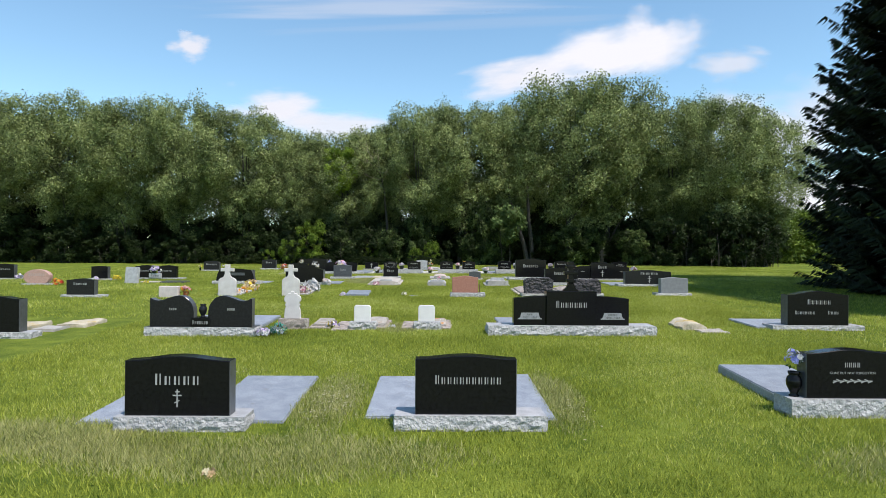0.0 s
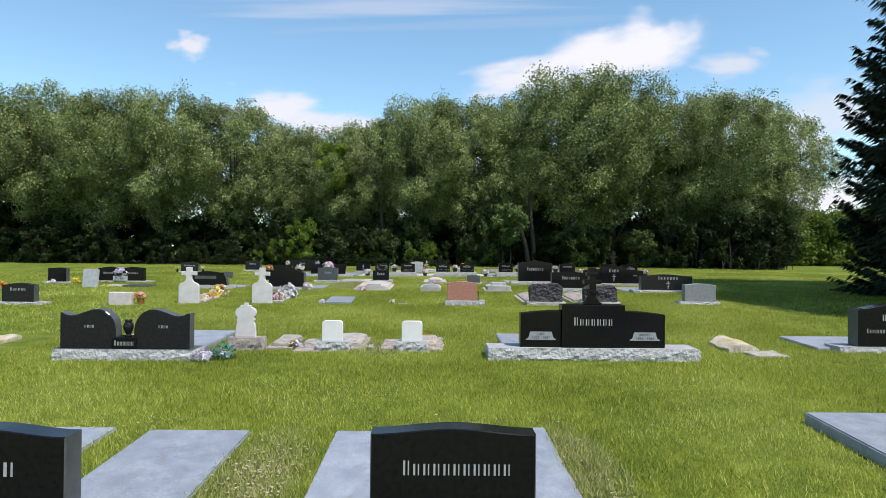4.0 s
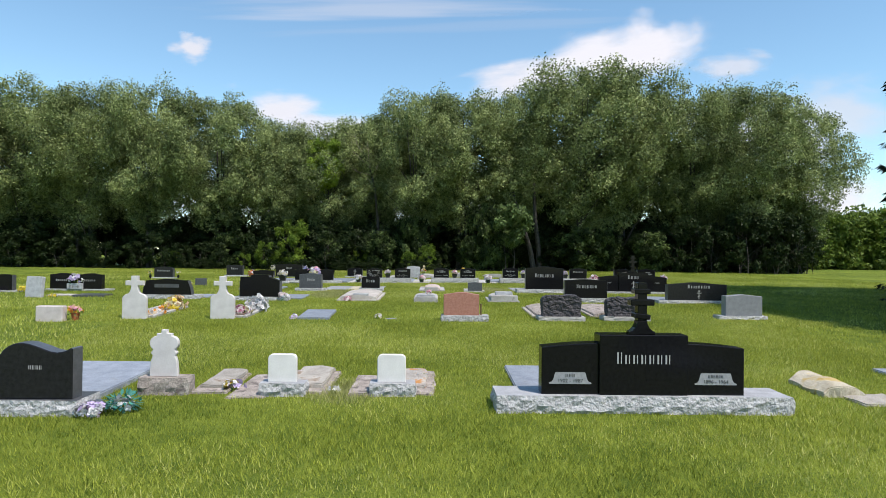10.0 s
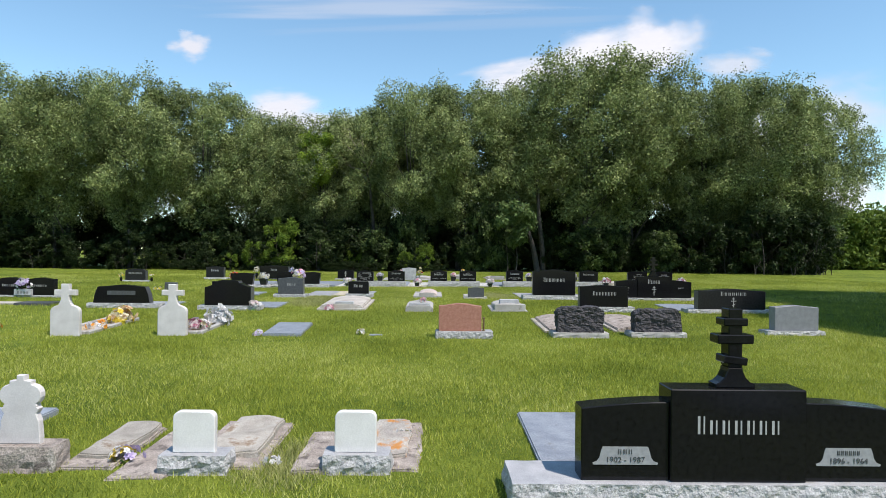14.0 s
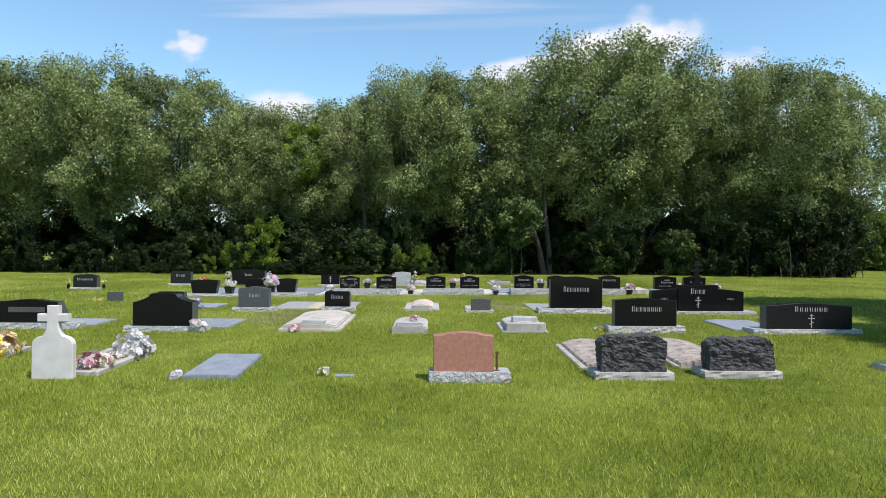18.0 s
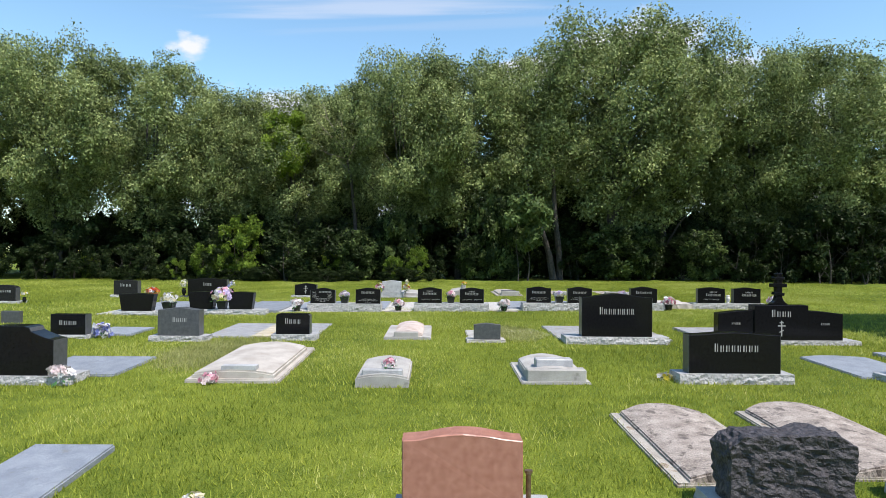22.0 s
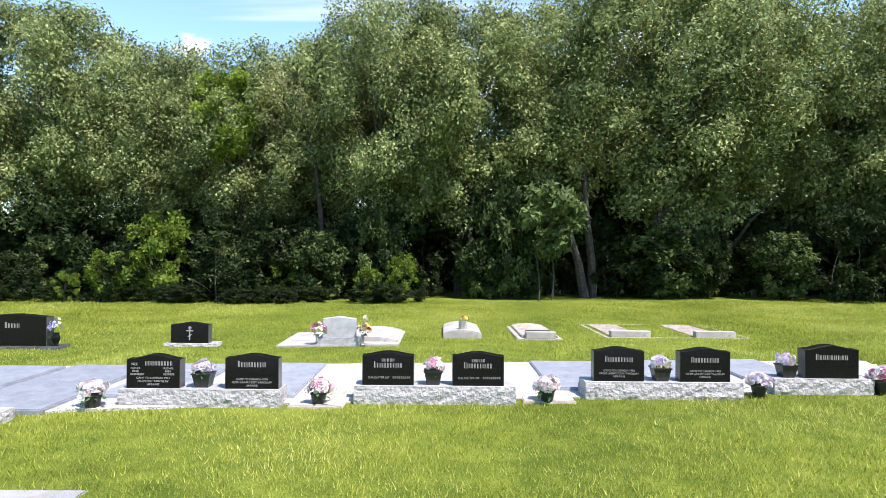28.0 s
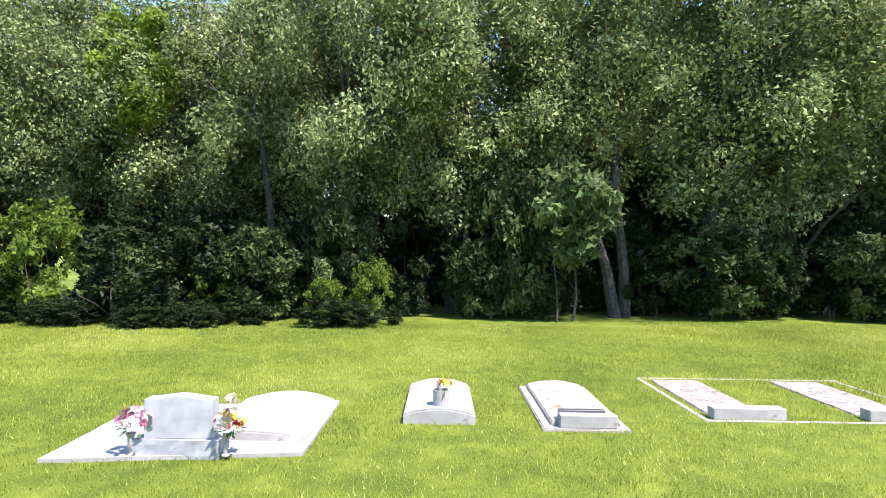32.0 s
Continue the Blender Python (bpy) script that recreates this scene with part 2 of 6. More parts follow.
NEEDLES = foliage("spruce_needles", (0.010, 0.017, 0.009), (0.028, 0.042, 0.020), 0.8, 0.08, rough=0.6)
BLADE = foliage("grass_blades", (0.118, 0.164, 0.017), (0.436, 0.472, 0.072), 0.45, 0.4, tip=(0.57, 0.57, 0.18), spec=0.2)
LEAF = foliage("bouquet_leaves", (0.02, 0.07, 0.02), (0.06, 0.16, 0.05), 5, 0.2)
STRAW = foliage("dry_grass_blades", (0.20, 0.23, 0.055), (0.44, 0.43, 0.18), 2.0, 0.3)
CLIPPING = foliage("dry_clippings", (0.28, 0.27, 0.14), (0.50, 0.46, 0.31), 3.0, 0.2)
TEAL = foliage("teal_ribbon", (0.02, 0.13, 0.10), (0.09, 0.30, 0.25), 6, 0.2)


def petals(name, a, b):
    return foliage(name, a, b, 14, 0.25, rough=0.6)


P_WHITE = petals("white_petals", (0.55, 0.54, 0.55), (0.82, 0.80, 0.80))
P_BLUSH = petals("blush_petals", (0.58, 0.42, 0.45), (0.84, 0.74, 0.73))
P_PINK = petals("pink_petals", (0.55, 0.16, 0.26), (0.78, 0.45, 0.52))
P_RED = petals("red_petals", (0.40, 0.02, 0.02), (0.62, 0.08, 0.05))
P_LILAC = petals("lilac_petals", (0.34, 0.25, 0.48), (0.66, 0.56, 0.76))
P_BLUE = petals("blue_petals", (0.10, 0.12, 0.50), (0.40, 0.44, 0.75))
P_YELLOW = petals("yellow_petals", (0.62, 0.42, 0.03), (0.80, 0.66, 0.10))
P_ORANGE = petals("orange_petals", (0.65, 0.20, 0.02), (0.80, 0.40, 0.06))
P_PEACH = petals("peach_petals", (0.50, 0.30, 0.16), (0.74, 0.54, 0.34))
P_CREAM = petals("cream_petals", (0.60, 0.52, 0.34), (0.78, 0.72, 0.52))
P_SILVER = petals("silver_petals", (0.30, 0.30, 0.31), (0.68, 0.68, 0.68))
P_MAUVE = petals("mauve_petals", (0.30, 0.09, 0.16), (0.55, 0.22, 0.30))


def lawn_material():
    m, n, l, p = material("lawn")
    tc = n.new("ShaderNodeTexCoord")
    cols = []
    for scale, detail in ((0.35, 6), (3.0, 6), (60.0, 4)):
        a = n.new("ShaderNodeTexNoise")
        a.inputs["Scale"].default_value, a.inputs["Detail"].default_value = scale, detail
        l.new(tc.outputs["Object"], a.inputs["Vector"])
        cols.append(a)
    s1 = n.new("ShaderNodeMath")
    s1.operation = 'ADD'
    l.new(cols[0].outputs["Fac"], s1.inputs[0])
    l.new(cols[1].outputs["Fac"], s1.inputs[1])
    s2 = n.new("ShaderNodeMath")
    s2.operation = 'MULTIPLY_ADD'
    l.new(cols[2].outputs["Fac"], s2.inputs[0])
    s2.inputs[1].default_value = 1.1
    l.new(s1.outputs[0], s2.inputs[2])
    ramp = n.new("ShaderNodeValToRGB")
    els = ramp.color_ramp.elements
    els[0].position, els[0].color = 0.42, (0.072, 0.112, 0.014, 1)
    els[1].position, els[1].color = 0.62, (0.216, 0.262, 0.036, 1)
    e = els.new(0.74)
    e.color = (0.280, 0.312, 0.066, 1)
    half = n.new("ShaderNodeMath")
    half.operation = 'MULTIPLY'
    half.inputs[1].default_value = 0.33
    l.new(s2.outputs[0], half.inputs[0])
    l.new(half.outputs[0], ramp.inputs["Fac"])
    l.new(ramp.outputs["Color"], p.inputs["Base Color"])
    p.inputs["Roughness"].default_value = 0.9
    p.inputs["Specular IOR Level"].default_value = 0.1
    bp = n.new("ShaderNodeBump")
    bp.inputs["Strength"].default_value, bp.inputs["Distance"].default_value = 0.8, 0.05
    l.new(cols[2].outputs["Fac"], bp.inputs["Height"])
    l.new(bp.outputs["Normal"], p.inputs["Normal"])
    return m


LAWN = lawn_material()


def cloud_material(name, seed, bright, density):
    """A cloud far off: glows white, thins out towards a ragged rim."""
    m, n, l, p = material(name)
    n.remove(p)
    tc = n.new("ShaderNodeTexCoord")
    mp = n.new("ShaderNodeMapping")
    mp.inputs["Location"].default_value = (seed * 3.7, seed * 1.3, 0)
    l.new(tc.outputs["Object"], mp.inputs["Vector"])
    nz = n.new("ShaderNodeTexNoise")
    nz.inputs["Scale"].default_value, nz.inputs["Detail"].default_value, nz.inputs["Roughness"].default_value = 1.35, 5, 0.5
    l.new(mp.outputs["Vector"], nz.inputs["Vector"])
    ln = n.new("ShaderNodeVectorMath")
    ln.operation = 'LENGTH'
    l.new(tc.outputs["Object"], ln.inputs[0])
    rim = n.new("ShaderNodeMath")
    rim.operation = 'SUBTRACT'
    rim.inputs[0].default_value = 1.0
    l.new(ln.outputs["Value"], rim.inputs[1])
    ad = n.new("ShaderNodeMath")
    ad.operation = 'MULTIPLY_ADD'
    l.new(nz.outputs["Fac"], ad.inputs[0])
    ad.inputs[1].default_value = 1.5
    l.new(rim.outputs[0], ad.inputs[2])
    mr = n.new("ShaderNodeMapRange")
    mr.interpolation_type = 'SMOOTHSTEP'
    mr.inputs["From Min"].default_value, mr.inputs["From Max"].default_value = 1.0, 1.62
    mr.inputs["To Max"].default_value = density
    l.new(ad.outputs[0], mr.inputs["Value"])
    em = n.new("ShaderNodeEmission")
    em.inputs["Color"].default_value, em.inputs["Strength"].default_value = (0.93, 0.95, 1.0, 1), bright
    tr = n.new("ShaderNodeBsdfTransparent")
    mx = n.new("ShaderNodeMixShader")
    l.new(mr.outputs["Result"], mx.inputs["Fac"])
    l.new(tr.outputs[0], mx.inputs[1])
    l.new(em.outputs[0], mx.inputs[2])
    l.new(mx.outputs[0], n["Material Output"].inputs["Surface"])
    return m


# ---- building helpers ----
GROUND_Y = [-40, 0, 5.2, 10.3, 16.7, 20.3, 23, 28, 33.5, 45, 200, 900]
GROUND_Z = [-0.8, 0, 0.19, 0.38, 0.56, 0.67, 0.735, 0.79, 0.83, 0.85, 1.2, 2.0]


def ground(y):
    return float(np.interp(y, GROUND_Y, GROUND_Z))


BARE = []  # plan rectangles on which no grass grows


def thing(name, x, y, label, category, group="", z=None, turn=0.0):
    ob = new(name)
    ob.empty_display_size = 0.1
    ob.matrix_basis = pose(x, y, ground(y) if z is None else z, 0, 0, turn)
    return tagged(ob, label, category, group)


def part(name, bm, mats, parent, label="", smooth=False):
    if isinstance(bm, bmesh.types.BMesh):
        bmesh.ops.recalc_face_normals(bm, faces=bm.faces)
        me = bpy.data.meshes.new(name)
        bm.to_mesh(me)
        bm.free()
    else:
        me = bm
    for m in mats if isinstance(mats, (list, tuple)) else [mats]:
        me.materials.append(m)
    if smooth:
        me.shade_smooth()
    ob = new(name, me)
    ob.parent = parent
    return tagged(ob, label)


def soup(name, verts, counts, mats=None):
    """A mesh from vertices in order, so many to each face."""
    me = bpy.data.meshes.new(name)
    verts = np.asarray(verts, dtype=np.float32).reshape(-1, 3)
    counts = np.asarray(counts, dtype=np.int32)
    me.vertices.add(len(verts))
    me.vertices.foreach_set("co", verts.ravel())
    me.loops.add(len(verts))
    me.loops.foreach_set("vertex_index", np.arange(len(verts), dtype=np.int32))
    me.polygons.add(len(counts))
    me.polygons.foreach_set("loop_start", np.concatenate(([0], np.cumsum(counts)[:-1])).astype(np.int32))
    me.update(calc_edges=True)
    return me


def box(bm, x0, x1, y0, y1, z0, z1, bevel=0.0):
    r = bmesh.ops.create_cube(bm, size=1)
    bmesh.ops.transform(bm, verts=r["verts"], matrix=Matrix.LocRotScale(((x0 + x1) / 2, (y0 + y1) / 2, (z0 + z1) / 2), None, (x1 - x0, y1 - y0, z1 - z0)))
    if bevel:
        edges = list({e for v in r["verts"] for e in v.link_edges})
        bmesh.ops.bevel(bm, geom=edges, offset=bevel, segments=1, affect='EDGES')
    return bm


def outline(points, thick, bevel=0.006, y=0.0, wobble=0.0):
    """An upright plate: its outline in x and z, run back by its thickness."""
    bm = bmesh.new()
    front = bm.faces.new([bm.verts.new((px, y, pz)) for px, pz in points])
    r = bmesh.ops.extrude_face_region(bm, geom=[front])
    bmesh.ops.translate(bm, verts=[v for v in r["geom"] if isinstance(v, bmesh.types.BMVert)], vec=(0, thick, 0))
    bmesh.ops.recalc_face_normals(bm, faces=bm.faces)
    if bevel:
        rim = [e for e in bm.edges if abs(e.verts[0].co.y - e.verts[1].co.y) < 1e-6]
        bmesh.ops.bevel(bm, geom=rim, offset=bevel, segments=1, affect='EDGES')
    if wobble:
        for v in bm.verts:
            v.co += Vector((noise.noise(v.co * 9), 0.4 * noise.noise(v.co * 9 + Vector((4, 0, 0))), noise.noise(v.co * 9 + Vector((0, 7, 0))))) * wobble
    return bm


def lathe(bm, rings, sides=16, x=0.0, y=0.0, power=1.0):
    """A turned body from rings of radius and height."""
    loops = []
    for r, z in rings:
        loops.append([bm.verts.new((x + r * math.cos(2 * math.pi * k / sides), y + r * math.sin(2 * math.pi * k / sides), z)) for k in range(sides)])
    for a, b in zip(loops, loops[1:]):
        for k in range(sides):
            bm.faces.new((a[k], a[(k + 1) % sides], b[(k + 1) % sides], b[k]))
    bm.faces.new(list(reversed(loops[0])))
    bm.faces.new(loops[-1])
    return bm


def tube(bm, points, radii, sides=7):
    """A limb along points, with a radius at each."""
    pts = [Vector(p) for p in points]
    loops = []
    for i, p in enumerate(pts):
        way = (pts[min(i + 1, len(pts) - 1)] - pts[max(i - 1, 0)]).normalized()
        side = way.cross(Vector((0.31, 0.95, 0.07))).normalized()
        up = side.cross(way)
        loops.append([bm.verts.new(p + (side * math.cos(2 * math.pi * k / sides) + up * math.sin(2 * math.pi * k / sides)) * radii[i]) for k in range(sides)])
    for a, b in zip(loops, loops[1:]):
        for k in range(sides):
            bm.faces.new((a[k], a[(k + 1) % sides], b[(k + 1) % sides], b[k]))
    bm.faces.new(loops[-1])
    return bm


def rock_base(w, d, h, rough=0.022, seed=0, sink=0.06):
    """A granite base with pitched, broken sides and a sawn top; the top is the first material, the sides the second."""
    bm = bmesh.new()
    nx, ny, nz = max(6, int(w / 0.055)), max(3, int(d / 0.08)), 5
    path = [(-w / 2 + w * i / nx, 0.03, 0, -1) for i in range(nx)] + [(w / 2, 0.03 + (d - 0.03) * i / ny, 1, 0) for i in range(ny)]
    path += [(w / 2 - w * i / nx, d, 0, 1) for i in range(nx)] + [(-w / 2, d - d * i / ny, -1, 0) for i in range(ny)]
    loops = []
    for k in range(nz + 1):
        f = k / nz
        z = -sink + (h + sink) * f
        ring = []
        for i, (x, y, ax, ay) in enumerate(path):
            p = Vector((x * 9 + seed * 5.1, y * 9, z * 22))
            swell = (noise.noise(p) * 0.9 + noise.noise(p * 2.3) * 0.5) * rough + rough * 0.5 * math.sin(math.pi * f)
            if k == nz:
                swell = noise.noise(p * 1.5) * rough * 0.35
            ring.append(bm.verts.new((x + ax * swell, y + ay * swell, z + (0 if k in (0, nz) else noise.noise(p * 1.7) * 0.012))))
        loops.append(ring)
    m = len(path)
    for a, b in zip(loops, loops[1:]):
        for k in range(m):
            bm.faces.new((a[k], a[(k + 1) % m], b[(k + 1) % m], b[k])).material_index = 1
    bm.faces.new(loops[-1]).material_index = 0
    return bm


# outlines of dies: width, height at the shoulder, height at the peak
def serpentine(w, s, p, n=18):
    return [(-w / 2, 0), (w / 2, 0)] + [(w / 2 - w * i / n, s + (p - s) * (0.5 - 0.5 * math.cos(2 * math.pi * i / n))) for i in range(n + 1)]


def arched(w, s, p, n=16):
    return [(-w / 2, 0), (w / 2, 0)] + [(w / 2 - w * i / n, s + (p - s) * math.sqrt(max(0, 1 - (1 - 2 * i / n) ** 2))) for i in range(n + 1)]


def round_corner(w, s, p, r=0.05):
    pts = [(-w / 2, 0), (w / 2, 0)]
    for cx, a0 in ((w / 2 - r, 0), (-w / 2 + r, 90)):
        pts += [(cx + r * math.cos(radians(a0 + 18 * i)), s - r + r * math.sin(radians(a0 + 18 * i))) for i in range(6)]
    return pts


def square_top(w, s, p):
    return [(-w / 2, 0), (w / 2, 0), (w / 2, s), (-w / 2, s)]


def gabled(w, s, p):
    return [(-w / 2, 0), (w / 2, 0), (w / 2, s), (0.12 * w, p), (-0.12 * w, p), (-w / 2, s)]


def flared(w, s, p, n=8):
    b = 0.42 * w
    return [(-b, 0), (b, 0)] + [(w / 2 - w * i / n, s + (p - s) * (0.5 - 0.5 * math.cos(2 * math.pi * i / n))) for i in range(n + 1)]


def plateau(w, s, p):
    pts = [(-w / 2, 0), (w / 2, 0), (w / 2, s)]
    pts += [(w / 2 - 0.26 * w * u, s + (p - s) * 0.62 * (u ** 1.4)) for u in (0.25, 0.5, 0.75, 1.0)]
    pts += [(0.22 * w, s + (p - s) * 0.9), (0.17 * w, p), (-0.17 * w, p), (-0.22 * w, s + (p - s) * 0.9)]
    pts += [(-w / 2 + 0.26 * w * u, s + (p - s) * 0.62 * (u ** 1.4)) for u in (1.0, 0.75, 0.5, 0.25)]
    return pts + [(-w / 2, s)]


def trapezoid(w, s, p, n=10):
    t = 0.40 * w
    return [(-w / 2, 0), (w / 2, 0), (0.47 * w, s * 0.55), (t + 0.02, s)] + [(t - 2 * t * i / n, s + (p - s) * (0.5 - 0.5 * math.cos(2 * math.pi * i / n))) for i in range(n + 1)] + [(-t - 0.02, s), (-0.47 * w, s * 0.55)]


def oval(w, s, p, n=20):
    return [(w / 2 * math.cos(2 * math.pi * i / n) * (1 if math.sin(2 * math.pi * i / n) > 0 else 0.96), max(0.0, p * 0.42 + p * 0.58 * math.sin(2 * math.pi * i / n))) for i in range(n)]


def bars(words, y):
    """Lettering as plain bars: for each word its middle, its foot, its width, its height and the number of bars."""
    bm = bmesh.new()
    for x, z, w, h, n in words:
        step = w / n
        for i in range(n):
            tall = h * (1.3 if i == 0 and h > 0.045 else 1.0)
            a = x - w / 2 + step * i
            box(bm, a + step * 0.16, a + step * 0.36, y - 0.0025, y + 0.004, z, z + tall)
            box(bm, a + step * 0.62, a + step * 0.74, y - 0.0025, y + 0.004, z, z + tall)
    return bm


def cut(bm, mat, parent, label=""):
    return tagged(part("inscription", bm, mat, parent, label), kind="stuff")


def three_bar_cross(x, z, h, y):
    """A cut cross with three bars, the lowest slanting."""
    bm = bmesh.new()
    t = h * 0.035
    box(bm, x - t, x + t, y - 0.0025, y + 0.004, z, z + h)
    box(bm, x - h * 0.13, x + h * 0.13, y - 0.003, y + 0.004, z + h * 0.84, z + h * 0.90)
    box(bm, x - h * 0.25, x + h * 0.25, y - 0.003, y + 0.004, z + h * 0.63, z + h * 0.70)
    n0 = len(bm.verts)
    r = bmesh.ops.create_cube(bm, size=1)
    bmesh.ops.transform(bm, verts=r["verts"], matrix=Matrix.Translation((x, y + 0.0005, z + h * 0.32)) @ Matrix.Rotation(radians(-28), 4, 'Y') @ Matrix.Diagonal((h * 0.32, 0.007, h * 0.06, 1)))
    return bm


def lettering(text, x, z, size, y, parent, mat, label=""):
    """Readable words cut in the stone, standing on the face."""
    cu = bpy.data.curves.new("words", 'FONT')
    cu.body, cu.size, cu.align_x, cu.extrude, cu.offset = text, size * 0.9, 'CENTER', 0.002, -0.012 * size
    tmp = bpy.data.objects.new("words", cu)
    scene.collection.objects.link(tmp)
    me = bpy.data.meshes.new_from_object(tmp.evaluated_get(bpy.context.evaluated_depsgraph_get()))
    bpy.data.objects.remove(tmp)
    bpy.data.curves.remove(cu)
    me.transform(Matrix.Translation((x, y - 0.001, z)) @ Matrix.Rotation(radians(90), 4, 'X'))
    me.materials.clear()
    return cut(me, mat, parent, label)


def dark_die(bm, stone):
    """Polished faces, with the sawn sides a little lighter; the materials go with it."""
    if stone not in (BLACK, CHARCOAL):
        return stone
    bm.normal_update()
    for f in bm.faces:
        f.material_index = 1 if abs(f.normal.x) > 0.7 else 0
    return [stone, MIDGREY]


def headstone(x, y, bw, bh, dx, dw, sh, pk, shape, stone, label, words=(), cross=None, bd=0.34, dt=0.18, set_back=0.07, base_mats=None,
              group="", rough=0.02, wobble=0.0, letters=None, z=None, turn=0.0):
    """One upright die on one base. sh, pk: heights above the ground; dx: the die's middle in the world."""
    ob = thing("headstone", x, y, label, "headstone", group, z, turn)
    part("base", rock_base(bw, bd, bh, rough, seed=x + y), base_mats or [GREY, ROCK], ob)
    bm = outline(shape(dw, sh - bh, pk - bh), dt, wobble=wobble)
    d = part("die", bm, dark_die(bm, stone), ob)
    d.location = (dx - x, set_back, bh)
    if words:
        cut(bars(words, 0), letters or LETTER, d, "pale cut lettering")
    if cross:
        part("cross_emblem", three_bar_cross(*cross, 0), letters or LETTER, d, "pale cut three-bar cross")
    BARE.append((x - bw / 2, x + bw / 2, y, y + bd))
    return ob, d


def slab(name, x0, x1, y0, y1, top, mat, label, category="grave slab", group="", bevel=0.012, skew=0.0, wobble=0.0, head=None, into=None, arch=0.0):
    """A flat grave slab that lies along the ground from y0 back to y1; skew shifts its back edge. into: the thing whose kerb it is."""
    ob = into or thing(name, (x0 + x1) / 2, y0, label, category, group)
    z0 = ground(y0)
    bm = bmesh.new()
    hw = (x1 - x0) / 2
    n, k = 6, 8
    rows = []
    for j in range(n + 1):
        yy = (y1 - y0) * j / n
        lift = ground(y0 + yy) - z0
        rows.append([bm.verts.new((-hw + 2 * hw * i / k + skew * j / n, yy + (0.16 * hw * math.sin(math.pi * i / k) * 2 if head and j == n else 0), lift + top + arch * (1 - (2 * i / k - 1) ** 2))) for i in range(k + 1)])
    for a, b in zip(rows, rows[1:]):
        for i in range(k):
            bm.faces.new((a[i], a[i + 1], b[i + 1], b[i]))
    r = bmesh.ops.extrude_face_region(bm, geom=bm.faces[:])
    bmesh.ops.translate(bm, verts=[v for v in r["geom"] if isinstance(v, bmesh.types.BMVert)], vec=(0, 0, -top - 0.08 - arch))
    bmesh.ops.recalc_face_normals(bm, faces=bm.faces)
    if bevel:
        sharp = [e for e in bm.edges if len(e.link_faces) == 2 and e.calc_face_angle() > 1.0 and e.verts[0].co.z + e.verts[1].co.z > 0]
        bmesh.ops.bevel(bm, geom=sharp, offset=bevel, segments=2, affect='EDGES')
    if wobble:
        for v in bm.verts:
            v.co += Vector((noise.noise(v.co * 6 + Vector((x0, 0, 0))), noise.noise(v.co * 6 + Vector((0, y0, 3))), 0.7 * noise.noise(v.co * 5 + Vector((x0, y0, 0))))) * wobble
    q = part("kerb" if into else "slab", bm, mat, ob)
    if into:
        q.location = ((x0 + x1) / 2 - into.location.x, y0 - into.location.y, z0 - into.location.z)
    BARE.append((x0 + min(0, skew), x1 + max(0, skew), y0, y1))
    return ob


BLOOMS = {}


def bloom_mesh(mat, variant):
    """One open flower with two rings of petals."""
    if (mat.name, variant) not in BLOOMS:
        rng = np.random.default_rng(40 + variant)
        v = []
        for ring, (r, lift, n) in enumerate(((1.0, 0.30, 6), (0.6, 0.55, 5))):
            for k in range(n):
                t = 2 * math.pi * (k + 0.4 * ring + 0.15 * rng.random()) / n
                h = 0.62 * math.pi / n * 1.5
                rr = r * (0.85 + 0.3 * rng.random())
                v += [(0, 0, 0.05), (rr * 0.8 * math.cos(t - h), rr * 0.8 * math.sin(t - h), lift), (rr * 1.1 * math.cos(t), rr * 1.1 * math.sin(t), lift * 0.8), (rr * 0.8 * math.cos(t + h), rr * 0.8 * math.sin(t + h), lift)]
        me = soup("flower", v, [4] * (len(v) // 4))
        me.materials.append(mat)
        BLOOMS[(mat.name, variant)] = me
    return BLOOMS[(mat.name, variant)]


def blooms_on(parent, rng, count, mat, size, spread, centre, squash=0.8):
    """Single flower heads over a rounded heap."""
    for i in range(count):
        v = rng.normal(size=3)
        v /= np.linalg.norm(v)
        v[2] = abs(v[2]) - 0.25 * rng.random()
        c = np.array(centre) + v * np.array((spread, spread, spread * squash)) * (0.6 + 0.42 * rng.random())
        nrm = Vector(v + rng.normal(size=3) * 0.35).normalized()
        ob = new("flower", bloom_mesh(mat, i % 3))
        ob.parent = parent
        r = size * (0.8 + 0.6 * rng.random())
        ob.matrix_basis = Matrix.Translation(c) @ nrm.to_track_quat('Z', 'Y').to_matrix().to_4x4() @ Matrix.Diagonal((r, r, r, 1))


def leaf_cloud(rng, count, size, spread, centre, squash=0.7):
    out = []
    for _ in range(count):
        v = rng.normal(size=3)
        v /= np.linalg.norm(v)
        v[2] = v[2] * 0.6
        c = np.array(centre) + v * np.array((spread, spread, spread * squash)) * (0.6 + 0.5 * rng.random())
        w = v + rng.normal(size=3) * 0.4
        w /= np.linalg.norm(w)
        a = np.cross(w, (0.2, 0.1, 1.0))
        a /= max(1e-6, np.linalg.norm(a))
        out += [c, c + w * size * 0.5 + a * size * 0.22, c + w * size, c + w * size * 0.5 - a * size * 0.22]
    return out


SEED = [100]


